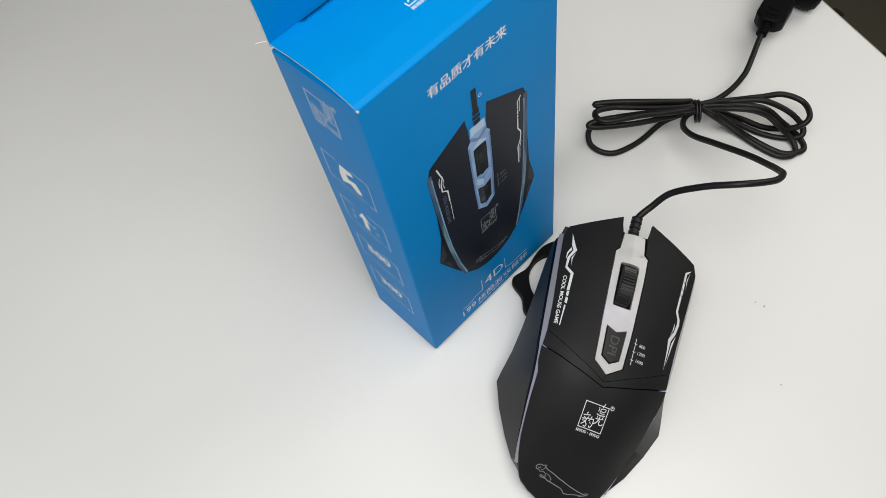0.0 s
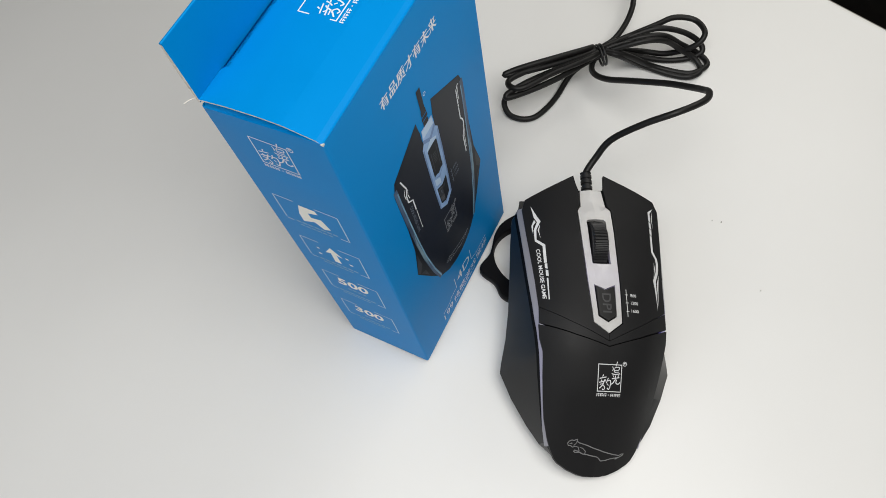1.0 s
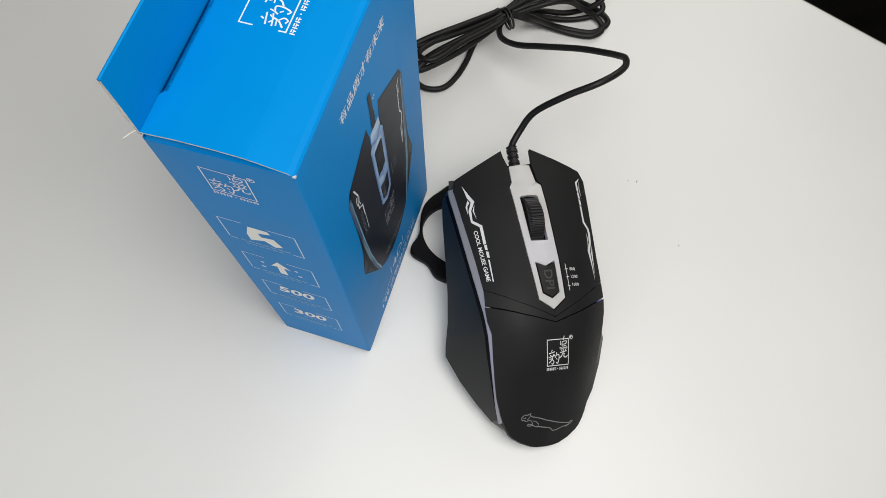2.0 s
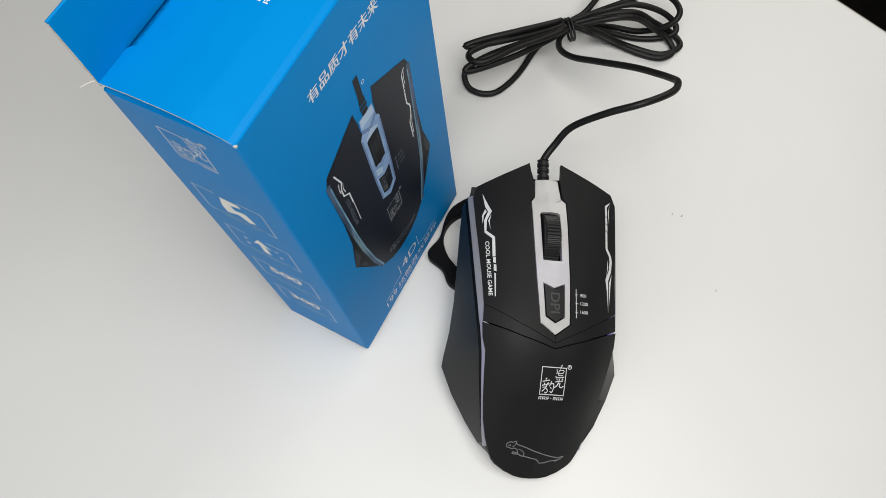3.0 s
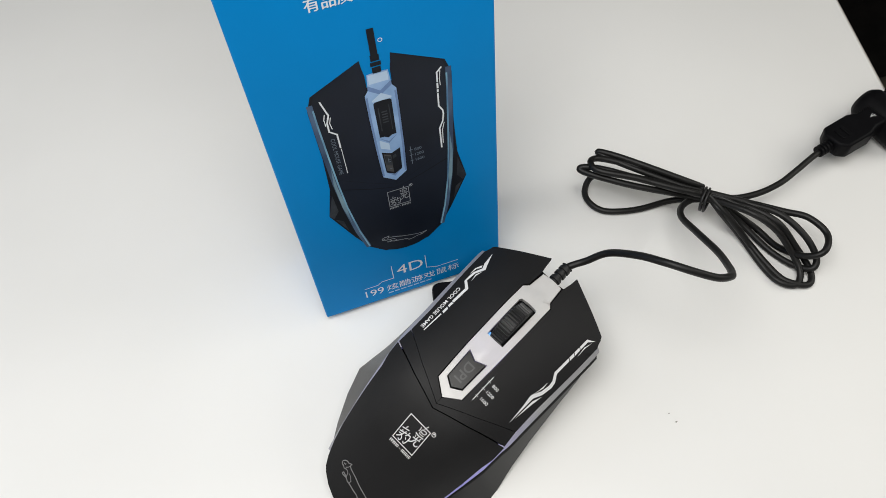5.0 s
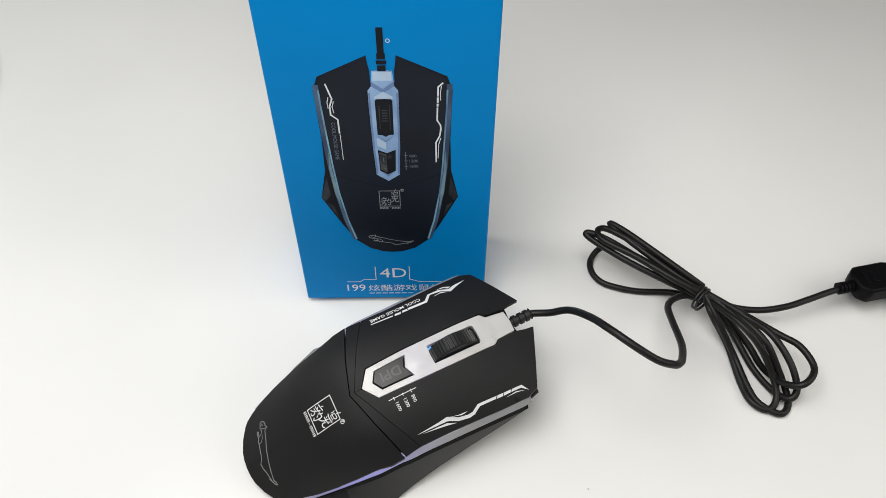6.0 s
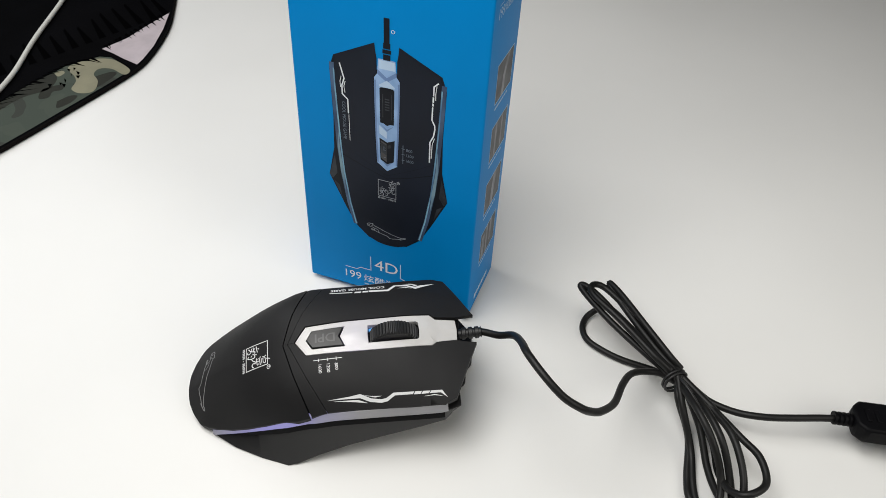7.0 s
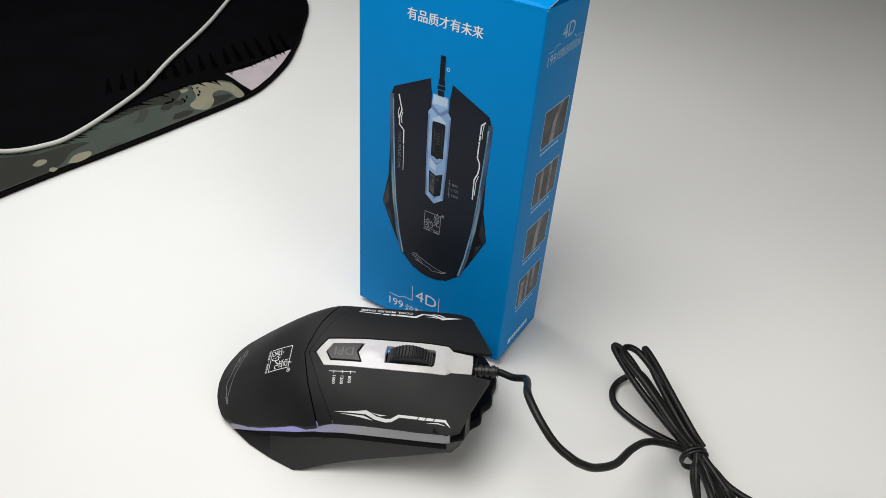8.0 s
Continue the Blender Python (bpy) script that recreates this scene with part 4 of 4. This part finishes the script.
wheel_f += [list(range(NT))[::-1], [3 * NT + k for k in range(NT)]]
part("scroll_wheel", mesh_of("scroll_wheel", wheel_v, wheel_f, M_RUBBER, 25), mouse, "ribbed black rubber scroll wheel")
part("wheel_light", slab("wheel_light", bent([(-3.9, 82.7), (-2.6, 82.7), (-2.6, 84.6), (-3.9, 84.6)]), 24.0, mouse_z(CX(85) - 3.5, 85) - 3.0, M_LED), mouse, "small blue light beside the wheel")
part("wheel_well", slab("wheel_well", bent([(-4.6, 81.5), (4.6, 81.5), (4.6, 104), (-4.6, 104)]), 21.0, 23.0, M_DARK), mouse)

# cable boot at the front
boot_path = [Vector((-0.4, 117 + 0.24 * k, 17.9)) for k in range(50)]


def boot_r(s):
    return 2.5 if s > 0.3 and ((s - 0.3) * 4.3) % 1 < 0.62 else 1.95


part("cable_boot", tube("cable_boot", boot_path, boot_r, M_RUBBER, 14), mouse, "ribbed rubber cable boot")

# silver markings
part("left_marking", sheet("left_marking", LEFT_MARK, drape(0.05), M_PRINT, 0, 1.5), mouse)
part("right_marking", sheet("right_marking", [[(x + 0.3, y) for x, y in q] for q in RIGHT_MARK], drape(0.05), M_PRINT, 0, 1.5), mouse)
lettering_part("words", "COOL MOUSE GAME", 1.55, lambda a, b: drape(0.05)(-25.35 + 0.055 * a + b, 90.2 - a), M_PRINT, mouse, bold=0.02, width=22.6)
part("scale_marking", sheet("scale_marking", [rect(9.78, 60.4, 10.02, 71.8)] + [rect(9.4, q, 10.7, q + 0.24) for q in (69.4, 66.0, 62.4)], drape(0.05), M_PRINT, 0, 1.5), mouse)
for word, y_ in (("800", 68.7), ("1200", 65.5), ("1600", 62.2)):
    lettering_part("number", word, 1.3, lambda a, b: drape(0.05)(11.7 + a, y_ + 0.1 + b), M_PRINT, mouse, bold=0.005)
part("emblem", sheet("emblem", [[(x - 3.1, y + 31.5) for x, y in q] for q in emblem(10.1)], drape(0.05), M_PRINT, 0, 1.5), mouse)
part("swoosh", sheet("swoosh", [[(1.0 * u + 0.6, y + 0.3) for u, y in q] for q in CAT], drape(0.05), M_DIM, 0, 1.5), mouse)

# ---- cable: out of the mouse, through the tied coil, to the plug ----
start = MOUSE_RAW @ Vector((-0.0004, 0.1287, 0.0179))
cable = thing("mouse_cable", "thin black cable of the mouse, coiled and tied in the middle", "cable", SETTLE)
s0 = tuple(c * 1000 for c in start)
s_1 = tuple(c * 1000 for c in MOUSE_RAW @ Vector((-0.0004, 0.123, 0.0179)))
free_run = spline([s_1, s0, (106.7, -36.2, 33.5), (113.5, -40.4, 40.5), (118.9, -51.8, 50.5), (123.7, -62.4, 56.8), (131.8, -69.2, 55.6), (140.0, -72.4, 51.7), (146.7, -71.7, 47.9), (150.3, -68.5, 43.8),
                   (153.8, -62.9, 38.9), (157.9, -51.1, 31.8), (159.6, -34.4, 24.6), (162.4, -20.5, 17.0), (168.6, -11.6, 11.5), (176.7, -8.9, 10.1), (186.5, -12.5, 9.0)], 7)
part("free_run", tube("free_run", free_run, 1.5, M_CABLE), cable)
LOOPS = [
    [(182.3, -6, 13.4), (176.7, -4.3, 17.1), (162.8, 7, 21.2), (152.1, 17.7, 22.7), (145.6, 23.7, 23.2), (143.5, 25.4, 22.6), (147.3, 20.3, 21.5), (159.1, 8.5, 19), (171.8, -2.6, 16), (180.4, -8.5, 13.6)],
    [(181.7, -7.5, 13.2), (174.9, -2.8, 15.8), (159.9, 9.8, 19.4), (148.8, 18.2, 21.2), (140.8, 21.9, 22.9), (136.4, 19, 24.6), (138, 12.9, 24.5), (152.3, 3.6, 22.8), (167.5, -5.8, 18.5), (179.7, -9.8, 13.8)],
    [(178.9, -10.4, 14), (170.1, -8.8, 19.3), (154.8, 2.4, 21.9), (141.3, 13.8, 23.1), (133.5, 18.8, 23.2), (131.2, 18.9, 22.2), (136.2, 14.1, 21), (149.6, 4.1, 18.8), (166.6, -5, 15.2), (180, -9.8, 11)],
    [(183, -6.8, 5.1), (173.4, 1.6, -0.4), (158.1, 3.4, -1.4), (148.1, 5.4, -1), (140.4, 9.1, -0.9), (136.6, 15.1, -0.2), (137, 22.1, 0.8), (141.9, 25.8, 5.2), (147.3, 17.4, 14.5), (160.5, 2.9, 17.9), (171.3, -6.2, 16.9), (178.6, -10, 15)],
    [(181.5, -9, 13.6), (196, -19, 11), (210, -30.3, 9.8), (217.8, -37.6, 9.9), (220.9, -47.7, 8.3), (214.6, -55, 7.7), (208.5, -52, 3.4), (205.2, -39.4, -3.6), (201.7, -26.6, -2.8), (191.2, -15.9, 5), (182, -7.8, 12.2)],
    [(185.2, -9.6, 10.4), (198.4, -21.8, 10.7), (206.3, -32.6, 11.9), (212.4, -44.4, 7), (214.3, -53.2, 0.7), (210.8, -56, -2.3), (206.3, -49.9, -4.8), (201.2, -38.5, -4.8), (195.3, -22.5, -0.2), (185.6, -12.7, 9.9), (182.7, -10.4, 13.8)],
    [(187.8, -11.9, 8.6), (195, -25.1, 13.6), (202.4, -36.6, 12), (208.7, -45, 2.1), (212, -55.2, -5.6), (207.3, -60.8, -6.4), (199.6, -56.2, -6), (196.5, -48.6, -5.3), (193.4, -34.6, -1.9), (185.7, -23, 10.1), (181.4, -12.7, 15.3)],
    [(182, -13.3, 13.2), (191, -29.7, 17.3), (198.6, -38.8, 12.8), (205.2, -45.5, 2.4), (206.7, -54.2, -3.9), (202.3, -58.9, -6.3), (196.1, -55, -5.8), (193.9, -45.4, -5.4), (191.5, -28.9, -1), (183.5, -20.5, 10.7), (182.1, -12.1, 13.4)],
]
for pts in LOOPS:
    part("loop", tube("loop", spline(pts, 6), 1.5, M_CABLE), cable)
end_run = spline([(178, -8, 11), (184.8, -9.1, 9.6), (189.5, -9.4, 7.4), (197.5, -12.3, 5.4), (208.4, -14.4, 6), (219.3, -14.3, 8.1), (230, -11.2, 9), (240.4, -7.6, 9.8), (249, -5.2, 10.6)], 6)
part("end_run", tube("end_run", end_run, 1.5, M_CABLE), cable)
# wire tie round the coil
tie_path = []
ax = Vector((0.65, -0.755, 0))
sx = Vector((0.755, 0.65, 0))
for k in range(41):
    a = 2 * math.pi * k / 20
    tie_path.append(Vector((181, -11.5, 11)) + ax * (k * 0.08 - 1.6) + sx * 5.6 * math.cos(a) + Vector((0, 0, 1)) * 5.2 * math.sin(a))
part("wire_tie", tube("wire_tie", tie_path, 0.6, M_RUBBER, 8), cable, "black twisted wire tie")
part("tie_end", tube("tie_end", spline([(182, -14, 16.2), (185, -18, 17), (189, -22.5, 16), (193, -27, 14.5)], 5), 0.65, M_RUBBER, 8), cable)

# ---- plug and hub ----
PLUG = SETTLE @ pose(0.2475, -0.0055, 0.0106, 0, 0, 12.0) @ Matrix.Diagonal((0.98, 0.96, 0.92, 1))
plug = thing("usb_plug", "black moulded plug on the end of the mouse cable", "plug", PLUG)
part("boot", tube("boot", [Vector((-2 + 0.25 * k, 0, 0)) for k in range(33)], lambda s: 3.0 if (s * 4) % 1 < 0.6 else 2.3, M_HUB, 14), plug)
pl = [(5.5, -4.6), (9.0, -8.2), (24.0, -8.2), (30.0, -6.2), (38.0, -6.2), (38.0, 6.2), (30.0, 6.2), (24.0, 8.2), (9.0, 8.2), (5.5, 4.6)]
part("body", slab("body", pl, -4.6, 4.6, M_HUB), plug, bevel=1.2)
part("ridge", slab("ridge", rect(10, -3.2, 12, 3.2), 4.5, 5.2, M_HUB), plug, bevel=0.3)
part("ridge", slab("ridge", rect(14, -3.2, 16, 3.2), 4.5, 5.2, M_HUB), plug, bevel=0.3)
flat_part("plug_mark", ribbon([(32.0, 0.0), (35.6, 0.0)], 0.35) + ribbon([(33.0, 0.0), (33.8, 0.9), (34.8, 0.9)], 0.3) + ribbon([(33.5, 0.0), (34.3, -0.9), (35.2, -0.9)], 0.3), lambda x, y: (x, y, 4.66), M_PRINT, plug, "small pale moulded mark")
part("shield", slab("shield", rect(38, -6, 44, 6), -2.2, 2.2, M_METAL), plug, "bright metal plug shell")

hub = thing("usb_hub", "black rounded USB hub lying on the desk by its edge", "usb hub", pose(0.2945, -0.0015, 0.0, 0, 0, 9.0))
prof = []
for k in range(16):
    a = -math.pi / 2 + 2 * math.pi * k / 16
    prof.append((-3 + 9.0 * math.cos(a) * (1.15 if math.cos(a) > 0 else 1.0), 10.2 + 9.6 * math.sin(a)))
hv, hf = [], []
HS = [(-12, 0.35), (-11, 0.72), (-8.5, 0.93), (-5, 1.0), (14, 1.0), (17.5, 0.93), (20, 0.72), (21, 0.35)]
for yy, s in HS:
    for a, b in prof:
        hv.append((-3 + (a + 3) * s, yy, 10.2 + (b - 10.2) * s))
for i in range(len(HS) - 1):
    for k in range(16):
        hf.append([i * 16 + k, i * 16 + (k + 1) % 16, (i + 1) * 16 + (k + 1) % 16, (i + 1) * 16 + k])
hf += [list(range(16))[::-1], [(len(HS) - 1) * 16 + k for k in range(16)]]
part("body", mesh_of("body", hv, hf, M_HUB, 50), hub)
part("top_cover", slab("top_cover", [(4, -9), (40, -8), (46, -3), (46, 10), (40, 16), (4, 16)], 0.4, 19.6, M_HUB), hub, bevel=2.0)
part("trim_line", slab("trim_line", rect(3.1, -8.6, 3.7, 15.6), 2.0, 19.9, M_METAL), hub, "thin bright metal trim")
for x_, y0_, y1_ in ((14, -4, 8), (19, -3, 6)):
    part("hub_lettering", slab("hub_lettering", rect(x_, y0_, x_ + 1.8, y1_), 19.55, 19.68, M_HUBTEXT), hub)

# ---- mouse pad with its printed corner, and a white cord on it ----
pad = thing("mouse_pad", "large black mouse pad with a camouflage print along its stitched rim", "mouse pad")
pad_curve = spline([(-262, -105, 0), (-240, -80, 0), (-236, -50, 0), (-228, -12, 0), (-221.5, 15, 0), (-215, 44, 0), (-210.5, 66, 0), (-206, 88, 0), (-201, 114, 0), (-199.5, 134, 0), (-203.5, 156, 0), (-212, 182, 0), (-223, 204, 0), (-242, 235, 0),
                    (-285, 290, 0), (-380, 350, 0), (-520, 350, 0), (-600, 240, 0), (-600, 40, 0), (-540, -110, 0), (-420, -160, 0), (-310, -145, 0), (-262, -105, 0)], 8)
pad_out = [(q.x, q.y) for q in pad_curve[:-1]]


def rounded(points):
    return [tuple(q) for q in spline(points + points[:1], 4)[:-1]]


part("cloth", slab("cloth", pad_out, 0.1, 3.0, M_PAD), pad)
part("stitched_rim", tube("stitched_rim", [Vector((q.x, q.y, 1.75)) for q in pad_curve], 1.3, M_PADRIM, 8), pad, "black stitched rim")
camo_rim = [(q.x - 2.2, q.y) for q in pad_curve if -60 < q.y < 126 and q.x > -260]
flat_part("camouflage_print", [camo_rim + [(-212, 129), (-224, 133), (-232, 131), (-245, 113), (-251, 88), (-254, 62), (-256, 38), (-254, 14), (-261, -7), (-275, -24), (-277, -60)]],
          lambda x, y: (x, y, 3.06), M_CAMO, pad, "camouflage printed band", 8)
for q in [rounded([(-247, 104), (-253, 79), (-255, 52), (-254, 40), (-250, 44), (-246, 70), (-237, 84), (-239, 96)]),
                         rounded([(-272, -27), (-256, -10), (-248, 10), (-240, 18), (-240, 4), (-232, -12), (-236, -34), (-242, -52), (-262, -50)]),
                         rounded([(-226, 96), (-222, 100), (-219, 108), (-212, 118), (-207, 116), (-209, 98), (-216, 90)]),
                         rounded([(-240, 84), (-236, 90), (-231, 93), (-228, 88), (-232, 84), (-230, 78), (-234, 74), (-238, 78)]),
                         rounded([(-222, 76), (-219, 84), (-214, 86), (-213, 78), (-217, 70)])]:
    flat_part("dark_print", [q], lambda x, y: (x, y, 3.09), M_CAMO_DARK, pad, "dark olive printed blotch")
for q in [rounded([(-237, 107), (-243, 113), (-236, 125), (-224, 131), (-212, 129), (-201.5, 124), (-202, 118), (-214, 121), (-222, 118), (-221, 111), (-213, 105), (-208, 94), (-215, 89), (-223, 91), (-226, 99), (-231, 104)]),
                        rounded([(-230.5, -6), (-235, 3), (-231, 11), (-226, 8), (-226, -1)]), rounded([(-233, -18), (-235, -15), (-231, -13), (-229.5, -17)]),
                        rounded([(-247, -20), (-249, -14), (-245, -11), (-242, -14), (-243, -19)]), rounded([(-246, 102), (-244, 107), (-240, 105), (-241, 100)])]:
    flat_part("tan_print", [q], lambda x, y: (x, y, 3.12), M_TAN, pad, "tan printed patch")
flat_part("pink_print", [[(-201.8, 132), (-202.4, 140), (-206, 157), (-214, 180), (-224, 202), (-227.5, 180), (-230, 159), (-237, 140), (-226, 138), (-216, 135)]], lambda x, y: (x, y, 3.08), M_PINK, pad, "pale pink printed patch", 0)
spikes = []
rng = random.Random(5)
for k in range(15):
    x_, y_ = -285 + 4.3 * k, 70 + 9.2 * k
    reach = 22 + 1.1 * k + rng.uniform(-4, 4)
    lean = rng.uniform(-0.06, 0.06)
    spikes.append([(x_ + 1.4, y_ + 2.2), (x_ - 1.0, y_ - 2.2), (x_ - reach * 0.80, y_ + reach * (0.58 + lean) - 1.6), (x_ - reach * 0.84, y_ + reach * (0.62 + lean))])
flat_part("spike_print", spikes, lambda x, y: (x, y, 3.12), M_SPIKE, pad, "dark printed spikes", 0)

# ragged dark brush marks where the black cloth runs into the printed band
inner_edge = spline([(-230, 132, 0), (-245, 113, 0), (-251, 88, 0), (-254, 62, 0), (-256, 38, 0), (-254, 14, 0), (-262, -8, 0)], 6)
marks = []
for k in range(2, 34):
    q, way = inner_edge[k], (inner_edge[k + 1] - inner_edge[k - 1]).normalized()
    reach, wide = rng.uniform(3.0, 9.0), rng.uniform(0.7, 1.8)
    out_ = Vector((-way.y, way.x, 0))
    tip = q + out_ * reach - way * rng.uniform(4, 12)
    back = q - out_ * 2.0
    marks.append([(back.x + way.x * wide, back.y + way.y * wide), (back.x - way.x * wide, back.y - way.y * wide), (tip.x, tip.y)])
for k in range(12):
    y_ = 144 + 4.6 * k + rng.uniform(-1, 1)
    x_ = -236.5 + (y_ - 141) * 0.20
    marks.append([(x_ - 2.5, y_ - rng.uniform(0.8, 1.8)), (x_ - 2.5, y_ + rng.uniform(0.8, 1.8)), (x_ + rng.uniform(2.0, 7.5), y_ - rng.uniform(2.0, 6.0))])
for k in range(9):
    x_, y_ = rng.uniform(-240, -224), rng.uniform(86, 112)
    marks.append([(x_, y_), (x_ - rng.uniform(3, 6), y_ + rng.uniform(2, 5)), (x_ - rng.uniform(0.5, 2.0), y_ + rng.uniform(2.5, 5.0))])
for m_ in marks:
    if (m_[1][0] - m_[0][0]) * (m_[2][1] - m_[0][1]) - (m_[1][1] - m_[0][1]) * (m_[2][0] - m_[0][0]) < 0:
        m_.reverse()
flat_part("brush_print", marks, lambda x, y: (x, y, 3.15), M_SPIKE, pad, "ragged dark printed edge", 0)

cord = thing("white_cord", "thin white cord lying across the mouse pad", "cord")
cord_path = spline([(-420, -40, 5.0), (-330, -42, 5.0), (-277, -24, 4.9), (-257, 0, 4.9), (-254, 20, 4.9), (-259, 53, 4.9), (-268, 88, 4.9), (-287, 131, 4.9), (-309, 188, 4.9), (-331, 234, 4.9), (-400, 370, 4.9)], 8)
part("sheath", tube("sheath", cord_path, 1.65, M_CORD, 10), cord)
